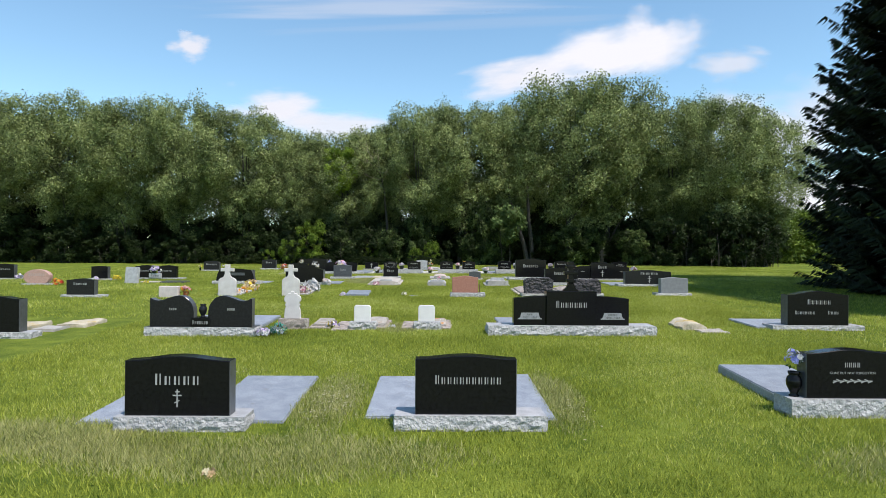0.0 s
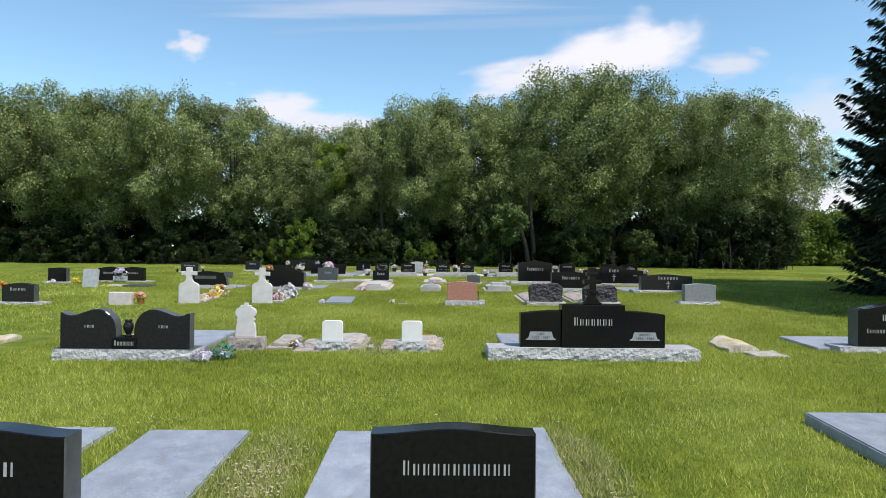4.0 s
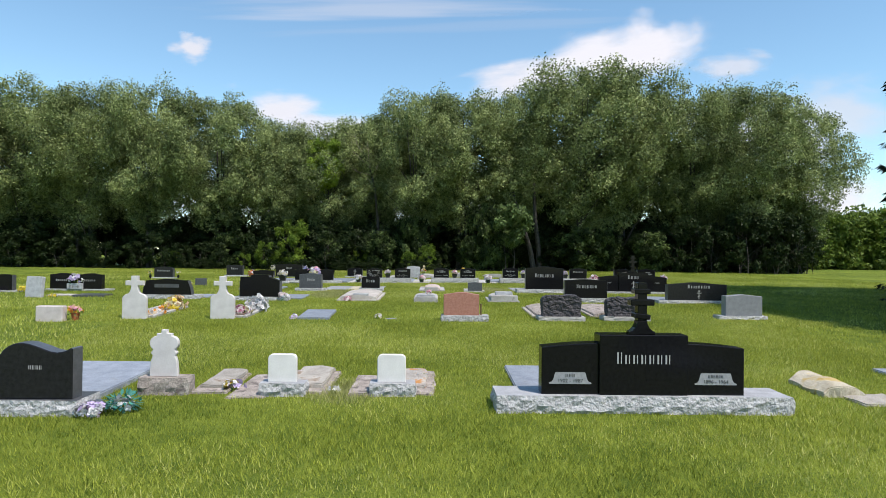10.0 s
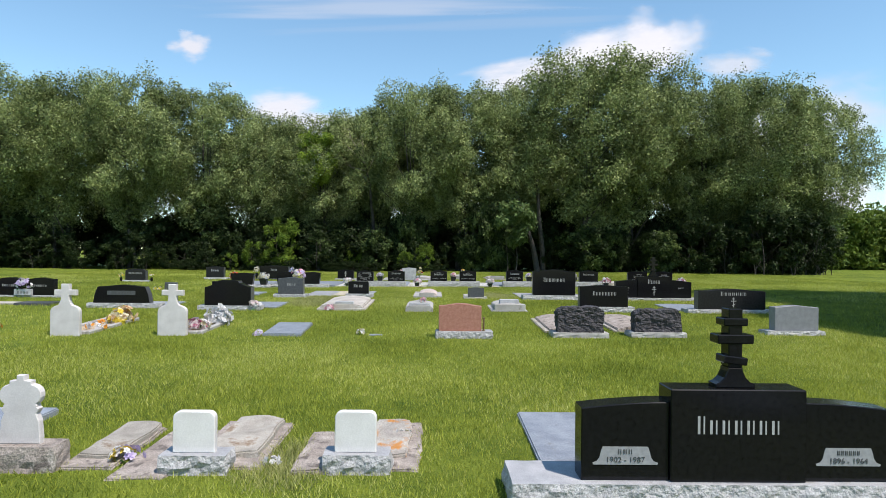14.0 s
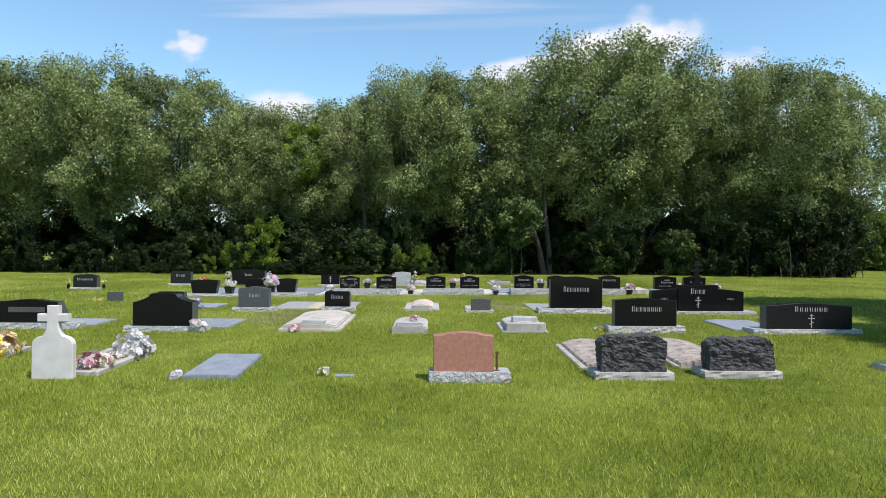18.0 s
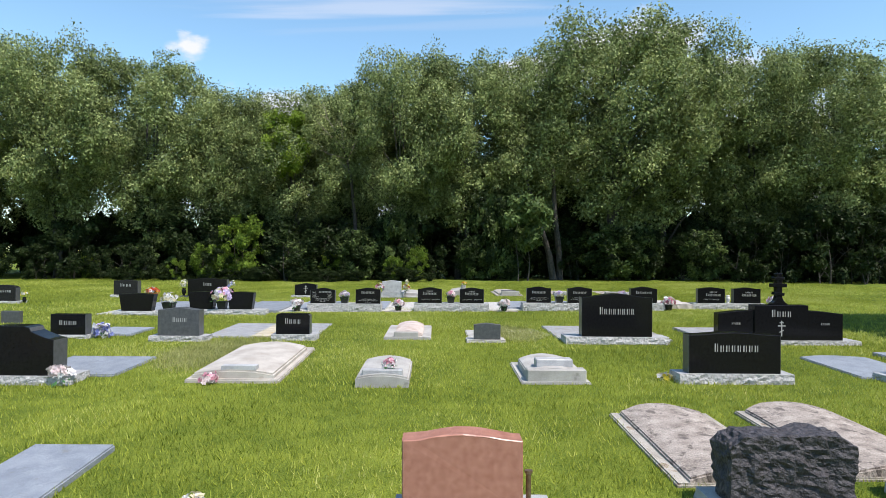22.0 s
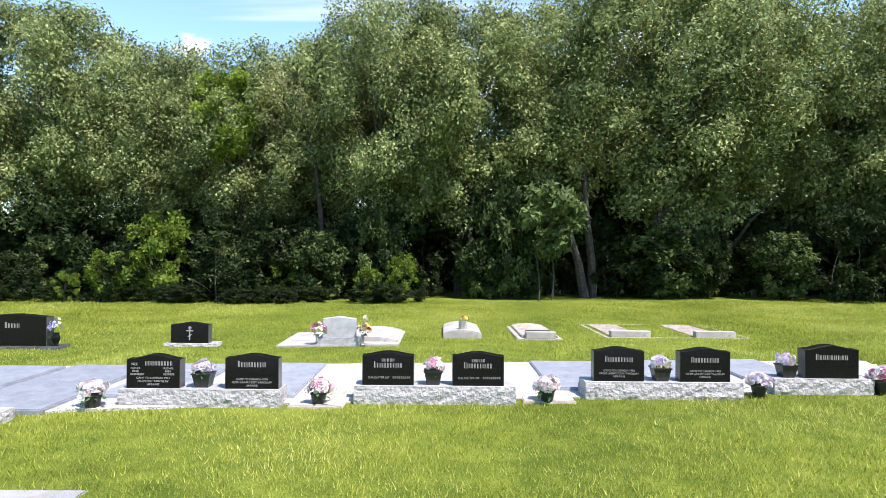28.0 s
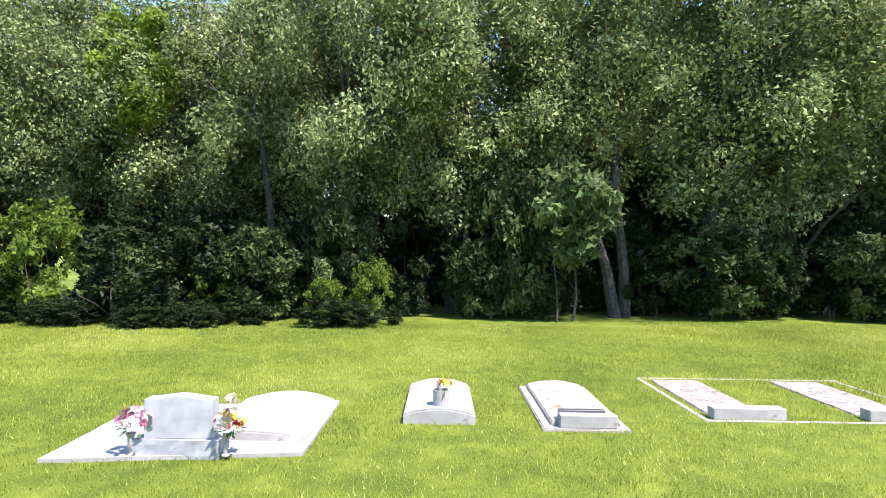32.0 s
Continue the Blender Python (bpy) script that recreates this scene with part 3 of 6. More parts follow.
def bouquet(parent, centre, spread, mats, blooms=26, size=0.028, leaves=20, squash=0.8):
    """Flower heads of one or more colours, and leaves between them, as parts of their vase or pot."""
    SEED[0] += 1
    rng = np.random.default_rng(SEED[0])
    for i, m in enumerate(mats):
        blooms_on(parent, rng, max(3, int(blooms * 0.8) // len(mats)), m, size * 1.1, spread, centre, squash)
    if leaves:
        v = leaf_cloud(rng, leaves, size * 2.4, spread * 0.85, (centre[0], centre[1], centre[2] - spread * 0.3))
        tagged(part("leaves", soup("leaves", v, [4] * (len(v) // 4)), LEAF, parent), kind="stuff")


def square_pot(x, y, w, h, label, mats, spread, z=None, blooms=34, size=0.03, mat=None):
    ob = thing("flower_pot", x, y, label, "flower pot", "pots of artificial flowers", z)
    bm = bmesh.new()
    lathe(bm, [(w * 0.50, 0), (w * 0.68, h * 0.9), (w * 0.74, h * 0.9), (w * 0.75, h), (w * 0.66, h), (w * 0.64, h * 0.93)], 4)
    bmesh.ops.rotate(bm, verts=bm.verts, cent=(0, 0, 0), matrix=Matrix.Rotation(radians(45), 3, 'Z'))
    part("pot", bm, mat or POT, ob)
    bouquet(ob, (0, 0, h + spread * 0.35), spread, mats, blooms, size)
    return ob


def round_pot(x, y, w, h, label, mats, spread, z=None, blooms=40, size=0.03, mat=None):
    ob = thing("flower_pot", x, y, label, "flower pot", "pots of artificial flowers", z)
    part("pot", lathe(bmesh.new(), [(w * 0.33, 0), (w * 0.42, h * 0.5), (w * 0.48, h * 0.92), (w * 0.52, h * 0.92), (w * 0.52, h), (w * 0.45, h), (w * 0.44, h * 0.92)], 18), mat or POT, ob, smooth=False)
    bouquet(ob, (0, 0, h + spread * 0.3), spread, mats, blooms, size)
    return ob


def stone_vase(x, y, h, label, z, mats=(), spread=0.07, mat=None, lift=0.3, blooms=18):
    ob = thing("vase", x, y, label, "vase", "", z)
    r = h * 0.30
    part("body", lathe(bmesh.new(), [(r * 0.62, 0), (r * 0.66, h * 0.05), (r * 0.42, h * 0.10), (r * 0.62, h * 0.22), (r * 0.95, h * 0.45), (r, h * 0.62), (r * 0.86, h * 0.78),
                                        (r * 0.62, h * 0.85), (r * 0.74, h * 0.93), (r * 0.80, h), (r * 0.55, h), (r * 0.5, h * 0.9)], 20), mat or BLACK, ob, smooth=True)
    if mats:
        bouquet(ob, (0, 0, h + lift * spread), spread, mats, blooms, 0.022, 14, 1.3)
    return ob


def flower_heap(x, y, spread, label, mats, blooms=30, size=0.03, z=None, squash=0.7, leaves=14):
    ob = thing("flower_bunch", x, y, label, "artificial flowers", "", z)
    bouquet(ob, (0, 0, spread * 0.35), spread, mats, blooms, size, leaves, squash)
    return ob


# ---- the ground, and what lies beyond ----
def make_ground():
    xs = sorted(set([-700, -400, -200, -120, -80] + list(range(-60, 61, 4)) + [80, 120, 200, 400, 700]))
    ys = sorted(set([-200, -100, -60, -40, -25, -12] + list(np.arange(0, 50, 1.0)) + GROUND_Y[2:9] + [55, 60, 70, 85, 110, 150, 200, 350, 600, 900, 1400]))
    bm = bmesh.new()
    grid = [[bm.verts.new((x, y, ground(y) + (0.010 * noise.noise(Vector((x * 0.5, y * 0.5, 0))) if abs(x) < 40 and 0 < y < 45 else -0.01))) for x in xs] for y in ys]
    for a, b in zip(grid, grid[1:]):
        for i in range(len(xs) - 1):
            bm.faces.new((a[i], a[i + 1], b[i + 1], b[i]))
    me = bpy.data.meshes.new("ground")
    bm.to_mesh(me)
    bm.free()
    me.materials.append(LAWN)
    me.shade_smooth()
    tagged(new("ground", me), "mown sunlit green cemetery lawn with dry patches", "lawn", kind="structure")


make_ground()


def sheet(name, points, lift, mat, label, category, kind="structure", wob=0.0):
    """A thin bed on the ground inside a plan outline, with a ragged rim."""
    bm = bmesh.new()
    ring = []
    n = len(points)
    for i in range(n):
        (xa, ya), (xb, yb) = points[i], points[(i + 1) % n]
        m = max(2, int(math.hypot(xb - xa, yb - ya) / 0.25))
        for k in range(m):
            x, y = xa + (xb - xa) * k / m, ya + (yb - ya) * k / m
            x += wob * noise.noise(Vector((x * 4, y * 4, 1)))
            y += wob * noise.noise(Vector((x * 4, y * 4, 5)))
            ring.append((x, y))
    top = [bm.verts.new((x, y, ground(y) + lift)) for x, y in ring]
    low = [bm.verts.new((x, y, ground(y) - 0.05)) for x, y in ring]
    bm.faces.new(top)
    for i in range(len(ring)):
        bm.faces.new((top[i], low[i], low[(i + 1) % len(ring)], top[(i + 1) % len(ring)]))
    bmesh.ops.triangulate(bm, faces=[f for f in bm.faces if len(f.verts) > 4])
    bmesh.ops.recalc_face_normals(bm, faces=bm.faces)
    me = bpy.data.meshes.new(name)
    bm.to_mesh(me)
    bm.free()
    me.materials.append(mat)
    return tagged(new(name, me), label, category, kind=kind)


# clouds: middle, half-width and half-height in metres, lean, brightness, density
FAR = 1400.0


def cloud(px, py, w, h, lean, bright, density, seed):
    me = soup("cloud", [(-1.4, -1.4, 0), (1.4, -1.4, 0), (1.4, 1.4, 0), (-1.4, 1.4, 0)], [4])
    me.materials.append(cloud_material("cloud_vapour", seed, bright, density))
    ob = new("cloud", me)
    ob.matrix_world = Matrix.Translation((px, FAR + seed * 3, py)) @ Matrix.Rotation(radians(-lean), 4, 'Y') @ Matrix.Rotation(radians(90), 4, 'X') @ Matrix.Diagonal((w, h, 1, 1))
    ob.visible_shadow = False
    tagged(ob, "white summer cloud in the blue sky", "cloud", "clouds", "structure")


K = FAR / 1099.0
for cx, cy, hw, hh, lean, bright, dens, seed in [
        (345, 86, 46, 30, 0, 0.95, 0.9, 1), (1100, 90, 190, 74, 14, 1.02, 1.0, 2), (965, 124, 160, 46, 8, 0.98, 0.95, 3), (1180, 66, 92, 66, 8, 1.02, 1.0, 4),
        (1312, 103, 84, 36, 0, 0.92, 0.7, 5), (490, 190, 120, 44, 0, 0.98, 0.95, 6), (605, 225, 140, 40, 0, 0.95, 0.85, 7), (660, 4, 430, 26, 1, 0.9, 0.38, 8),
        (1370, 240, 190, 80, -10, 0.9, 0.85, 9), (1460, 340, 170, 70, 0, 0.98, 0.95, 10), (800, 34, 420, 14, 3, 0.8, 0.12, 11),
        (700, 330, 900, 90, 0, 0.9, 0.8, 12), (1500, 180, 170, 80, 0, 0.88, 0.65, 13)]:
    cloud((cx - 784) * K, (446 - cy) * K + 1.7, 1.22 * hw * K, 1.22 * hh * K, lean, 0.74 * bright, dens, seed)

# ---- trees ----
def crown_mesh(name, seed, height, width, count, leaf, low=0.2, clumps=26, droop=0.35, swell=(0.13, 0.24), shell=0.35, foot=0.42, spring=0.48):
    """A crown of many single leaves that face outwards, gathered in clumps of uneven size with gaps between."""
    rng = np.random.default_rng(seed)
    cs, rs = [], []
    for i in range(clumps):
        f = low + (1.0 - low) * ((i + rng.random()) / clumps)
        g = (f - low) / (1.0 - low)
        lean = min(1.0, g / spring)
        reach = width * 0.5 * (foot + (1 - foot) * lean * lean * (3 - 2 * lean)) * math.sqrt(max(0.0, 1.0 - max(0.0, g - 0.45) ** 2 / 0.36))
        a = i * 2.39996 + rng.random() * 0.9
        r = width * (swell[0] + (swell[1] - swell[0]) * rng.random())
        d = max(0.0, reach - r * 0.55) * (0.62 + 0.38 * rng.random())
        cs.append((d * math.cos(a), d * math.sin(a), min(f * height, height - r * 0.85)))
        rs.append(r)
    cs, rs = np.array(cs), np.array(rs)
    # twigs: each clump carries smaller tufts on its surface
    tufts = 14
    tv = rng.normal(size=(clumps, tufts, 3)) + np.array((0, 0, 0.15))
    tv /= np.linalg.norm(tv, axis=2)[:, :, None]
    tr = rs[:, None] * (0.26 + 0.26 * rng.random((clumps, tufts)))
    tc = cs[:, None] + tv * (rs[:, None] * (0.55 + 0.45 * rng.random((clumps, tufts))))[:, :, None]
    tc, tr = tc.reshape(-1, 3), tr.reshape(-1)
    pick = rng.choice(len(tr), size=count, p=tr ** 2 / (tr ** 2).sum())
    v = rng.normal(size=(count, 3))
    v /= np.linalg.norm(v, axis=1)[:, None]
    depth = rng.random(count) ** shell
    c = tc[pick] + v * (tr[pick] * depth * (0.8 + 0.45 * rng.random(count)))[:, None] * np.array((1, 1, 0.9))
    # an inner tenth of larger, shaded leaves
    inner = rng.random(count) < 0.10
    home = pick // tufts
    c = np.where(inner[:, None], cs[home] + v * (rs[home] * 0.55 * rng.random(count))[:, None], c)
    c[:, 2] = np.maximum(c[:, 2], 0.1 + 0.2 * rng.random(count))
    out = c - cs[home]
    out /= np.maximum(1e-6, np.linalg.norm(out, axis=1))[:, None]
    nrm = out * 0.45 + v * 0.3 + np.array((0, 0, 0.2)) + rng.normal(size=(count, 3)) * 0.62
    nrm /= np.linalg.norm(nrm, axis=1)[:, None]
    w = rng.normal(size=(count, 3)) + np.array((0, 0, -droop * 2))
    w -= nrm * (w * nrm).sum(axis=1)[:, None]
    w /= np.linalg.norm(w, axis=1)[:, None]
    a = np.cross(w, nrm)
    s = np.where(inner, leaf * 1.45, leaf * (0.6 + 0.8 * rng.random(count)))[:, None]
    tri = np.stack([c + a * s * 0.34, c + w * s, c - a * s * 0.34 + w * s * 0.2], axis=1)
    return soup(name, tri.reshape(-1, 3), np.full(count, 3))


def limbs_mesh(name, seed, height, width, forks=5, thick=0.16):
    rng = random.Random(seed)
    bm = bmesh.new()
    for k in range(2 + forks // 3):
        lean = rng.uniform(-0.12, 0.12) * height * 0.5
        sway = rng.uniform(-0.1, 0.1) * height * 0.5
        x0, y0 = rng.uniform(-0.5, 0.5), rng.uniform(-0.4, 0.4)
        pts, rad = [], []
        for i in range(8):
            f = i / 7
            pts.append((x0 + lean * f ** 1.4 + 0.12 * math.sin(5 * f + k), y0 + sway * f, -0.1 + height * 0.86 * f))
            rad.append(thick * (1 - 0.88 * f) * (1.25 if i == 0 else 1) * (1 if k == 0 else 0.75))
        tube(bm, pts, rad)
        for j in range(forks):
            f = 0.18 + 0.62 * (j + rng.random()) / forks
            i = int(f * 7)
            b = Vector(pts[i])
            a = rng.uniform(0, 2 * math.pi)
            n = width * rng.uniform(0.25, 0.42)
            tube(bm, [b, b + Vector((math.cos(a) * n * 0.5, math.sin(a) * n * 0.5, n * 0.55)), b + Vector((math.cos(a) * n, math.sin(a) * n, n * 0.9))],
                 [rad[i] * 0.55, rad[i] * 0.36, 0.012], 5)
    bmesh.ops.recalc_face_normals(bm, faces=bm.faces)
    me = bpy.data.meshes.new(name)
    bm.to_mesh(me)
    bm.free()
    return me


CROWNS = [crown_mesh("crown", 11 + i, 12.0, 9.8, 68000, 0.128, 0.27, 42, swell=(0.09, 0.18), shell=0.45, foot=0.32, spring=0.45) for i in range(5)]
THIN_CROWNS = [crown_mesh("crown", 21 + i, 12.0, 8.2, 20000, 0.24, 0.26, 28, shell=0.5, foot=0.5) for i in range(2)]
TRUNK_MESHES = [limbs_mesh("trunk", 31 + i, 12.0, 6.6) for i in range(5)]
for m in CROWNS + THIN_CROWNS:
    m.materials.append(WILLOW)
for m in TRUNK_MESHES:
    m.materials.append(BARK)


def edge(x):
    """How far the foot of the wood lies behind its middle line."""
    return min(1.9, max(-2.2, 0.27 * (x + 1.0)))


def tree(x, y, h, variant, turn, wide=1.0, label="tall leafy willow in a dense shelterbelt", back=False):
    ob = thing("tree", x, y, label, "tree", "shelterbelt trees", ground(y) - 0.02, turn)
    s = h / 12.0
    for nm, me in (("trunk", TRUNK_MESHES[variant]), ("crown", THIN_CROWNS[variant % 2] if back else CROWNS[variant])):
        p = new(nm, me)
        p.parent = ob
        p.scale = (s * wide, s * wide, s)
    return ob


TREE_X = [-38.5, -34.0, -30.2, -25.4, -21.6, -17.2, -13.2, -9.9, -6.7, -3.9, -0.9, 2.2, 5.6, 9.9, 12.8, 18.2, 21.8, 25.6]
TREE_H = [12.4, 12.5, 12.3, 12.2, 12.0, 11.9, 11.6, 10.1, 9.8, 10.5, 11.2, 11.6, 11.6, 13.2, 13.5, 12.2, 12.2, 11.0]
for i, (x, h) in enumerate(zip(TREE_X, TREE_H)):
    tree(x, 45.2 + 0.7 * math.sin(i * 2.3) + 0.9 * edge(x) + (1.7 if -10.5 < x < -3 else 0), h * (1 + (0.012 if x > 2 else 0.034) * edge(x)), i % 5, (i * 73) % 360, (0.86, 1.0, 0.92, 1.06, 0.95)[i % 5])
for i, x in enumerate([-38, -32.5, -27, -21.5, -16, -10.5, -5, 0.5, 6, 11.5, 17, 20]):
    tree(x, 49.0 + 0.6 * math.cos(i * 1.7), 10.2 + 0.8 * math.sin(i), (i + 2) % 5, (i * 131) % 360, 1.0, "leafy willow in the shelterbelt's back row", True)

BUSH_CROWN = [crown_mesh("crown", 51 + i, 2.6, 3.0, 4300, 0.13, 0.1, 13, 0.1, (0.08, 0.17), 0.5) for i in range(3)]
BUSH_WOOD = [limbs_mesh("wood", 61 + i, 2.4, 2.2, 3, 0.03) for i in range(3)]
for m in BUSH_WOOD:
    m.materials.append(BARK)
FRESH_CROWN = [m.copy() for m in BUSH_CROWN]
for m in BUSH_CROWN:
    m.materials.append(SHADED_SHRUB)
for m in FRESH_CROWN:
    m.materials.append(FRESH)


def bush(x, y, h, variant, turn, fresh=False, wide=1.0, name="bush", label=""):
    ob = thing(name, x, y, label or ("bright fresh-green bush before the dark trees" if fresh else "green shrub under the trees, coloured dark for shade"), "bush", "undergrowth", ground(y) - 0.02, turn)
    s = h / 2.6
    for nm, me in (("wood", BUSH_WOOD[variant]), ("crown", (FRESH_CROWN if fresh else BUSH_CROWN)[variant])):
        p = new(nm, me)
        p.parent = ob
        p.scale = (s * wide, s * wide, s)
    return ob


# undergrowth whose near-black leaf colour stands in for the shade below the willows
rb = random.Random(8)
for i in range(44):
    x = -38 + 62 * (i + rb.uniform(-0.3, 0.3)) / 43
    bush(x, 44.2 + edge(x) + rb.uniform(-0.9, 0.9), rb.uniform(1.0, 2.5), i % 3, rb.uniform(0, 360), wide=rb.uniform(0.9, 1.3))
# thickets added as dark fill, the wood's inner shade put into their colour
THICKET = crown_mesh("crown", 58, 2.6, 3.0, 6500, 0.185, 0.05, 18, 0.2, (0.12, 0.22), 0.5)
THICKET.materials.append(SHADED_SHRUB)
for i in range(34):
    ob = bush(-40 + 65.5 * i / 33, 47.2 + 1.6 * (i % 2) + rb.uniform(-0.4, 0.4), rb.uniform(2.6, 4.5), i % 3, rb.uniform(0, 360), wide=0.8, name="thicket", label="dense thicket behind the willows, coloured dark for deep shade")
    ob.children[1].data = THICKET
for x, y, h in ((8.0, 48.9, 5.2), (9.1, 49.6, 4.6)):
    ob = bush(x, y, h, 1, x * 50, wide=0.7, name="thicket", label="dense thicket behind the willows, coloured dark for deep shade")
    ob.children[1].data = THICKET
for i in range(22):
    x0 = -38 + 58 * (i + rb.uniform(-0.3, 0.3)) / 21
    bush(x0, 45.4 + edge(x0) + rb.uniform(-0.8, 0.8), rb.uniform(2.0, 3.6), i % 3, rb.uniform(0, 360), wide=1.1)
for x, y, h, v in [(-8.4, 41.9, 2.9, 0), (-9.7, 41.2, 1.7, 1), (-10.9, 41.0, 1.0, 2), (-1.2, 41.8, 1.2, 2), (-0.2, 42.6, 1.6, 0), (-4.2, 42.8, 1.5, 1), (-15.5, 42.2, 1.2, 0)]:
    bush(x, y, h, v, x * 40, True, 0.85)
# low growth added along the edge, its dark colour standing for the shaded strip
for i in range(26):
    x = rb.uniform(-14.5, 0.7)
    bush(x, 40.7 + 0.12 * max(0, x + 6) + rb.uniform(-0.35, 0.8), rb.uniform(0.22, 0.72), i % 3, rb.uniform(0, 360), wide=rb.uniform(1.3, 2.9), label="low weeds along the foot of the trees, coloured dark for shade")
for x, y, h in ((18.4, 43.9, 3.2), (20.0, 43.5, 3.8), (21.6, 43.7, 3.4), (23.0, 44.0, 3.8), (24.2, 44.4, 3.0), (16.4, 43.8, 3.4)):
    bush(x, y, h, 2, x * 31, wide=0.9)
SAPLING = crown_mesh("crown", 95, 2.6, 2.6, 4300, 0.15, 0.06, 15, 0.25, (0.10, 0.20), 0.5, 0.5)
SAPLING.materials.append(UNDER)
for x, y, h, w in [(-3.2, 42.9, 2.4, 1.0), (-6.3, 42.3, 2.0, 1.1), (9.8, 45.2, 2.8, 1.25), (2.7, 44.3, 2.2, 0.9), (-1.3, 43.8, 3.4, 0.7), (3.6, 44.4, 4.2, 0.6),
                   (11.5, 45.6, 2.8, 0.8), (14.6, 45.0, 2.6, 1.0), (4.4, 44.2, 1.3, 1.2), (-12.5, 42.6, 2.2, 1.0)]:
    ob = bush(x, y, h, 1, x * 57, name="sapling", wide=w, label="half-shaded green sapling at the foot of the willows")
    ob.children[1].data = SAPLING
broad = thing("young_tree", 5.1, 43.6, "young broad-leaved tree with pale green leaves", "tree", "", None)
part("crown", crown_mesh("crown", 79, 4.2, 2.8, 4200, 0.21, 0.42, 10, 0.2, (0.12, 0.22)), PALELEAF, broad)
part("trunk", limbs_mesh("trunk", 80, 3.8, 2.2, 2, 0.04), BARK, broad)
# two stems that lean together under the crowns
stems = thing("leaning_willow", 6.6, 45.2, "two leaning grey willow stems in the shade", "tree", "", None)
part("stem", tube(bmesh.new(), [(0.25, 0, -0.1), (-0.02, 0, 1.4), (-0.55, 0.05, 3.1), (-1.1, 0.1, 4.8), (-1.3, 0.3, 6.4)], [0.20, 0.16, 0.13, 0.10, 0.07], 8), BARK, stems)
part("stem", tube(bmesh.new(), [(0.62, 0.3, -0.1), (0.58, 0.3, 1.4), (0.35, 0.3, 3.4), (0.25, 0.4, 6.0)], [0.19, 0.16, 0.13, 0.08], 8), BARK, stems)
# the lighter young tree that stands among the willows
young = thing("young_maple", -6.5, 42.9, "young maple with bright yellow-green leaves among darker willows", "tree", "", None)
part("crown", crown_mesh("crown", 77, 8.1, 2.7, 10000, 0.13, 0.64, 12, 0.2, (0.12, 0.24)), MAPLE, young)
part("trunk", tube(bmesh.new(), [(0.1, 2.2, -0.1), (0.15, 1.9, 2.5), (0, 0.8, 5.0), (0, 0, 6.8)], [0.08, 0.06, 0.045, 0.02], 6), BARK, young)
# bare limbs that stick out of the leaves
dead = thing("dead_branch", -3.4, 43.6, "bare pale dead branches sticking out of the leaves", "branch", "", None)
part("stem", tube(bmesh.new(), [(0.0, 1.4, -0.1), (-0.02, 1.1, 3.0), (-0.2, 0.6, 5.2), (-0.45, 0.1, 6.4)], [0.13, 0.10, 0.07, 0.05], 8), BARK, dead)
for k, (z, a, n) in enumerate([(5.4, -0.9, 2.2), (6.0, -1.15, 2.4), (6.4, -0.75, 2.9), (6.4, -0.45, 2.6), (5.8, 0.35, 1.8), (6.4, -0.05, 1.9)]):
    b = Vector((-0.45 + 0.2 * (6.4 - z), 0.1 + 0.35 * (6.4 - z), z))
    bm = bmesh.new()
    pts = [b]
    for s in range(5):
        pts.append(pts[-1] + Vector((math.sin(a + rb.uniform(-0.25, 0.25)), -0.25 if s < 2 else 0.0, math.cos(a + rb.uniform(-0.25, 0.25)))) * n / 5)
    tube(bm, pts, [0.032, 0.026, 0.02, 0.014, 0.008, 0.003], 5)
    for s in (2, 3, 4):
        c = a + rb.choice((-1, 1)) * rb.uniform(0.4, 0.9)
        tube(bm, [pts[s], pts[s] + Vector((math.sin(c), rb.uniform(-0.3, 0.1), math.cos(c))) * rb.uniform(0.4, 0.8)], [0.009, 0.002], 4)
    part("limb", bm, DEADWOOD, dead)
# the hedge beyond the lawn's end
HEDGE_CROWN = crown_mesh("crown", 91, 2.6, 3.0, 6500, 0.17, 0.0, 26, 0.1, (0.16, 0.26), 0.4, 0.85)
HEDGE_CROWN.materials.append(HEDGE)
for i in range(24):
    ob = bush(23 + 1.75 * i, 60.5 + 1.2 * (i % 2) + 0.5 * math.sin(i * 1.9), 5.0 + 0.45 * math.sin(i * 2.7), i % 3, i * 77, True, 0.92, "hedge_bush", "light green bush in a distant hedge")
    ob.children[1].data = HEDGE_CROWN


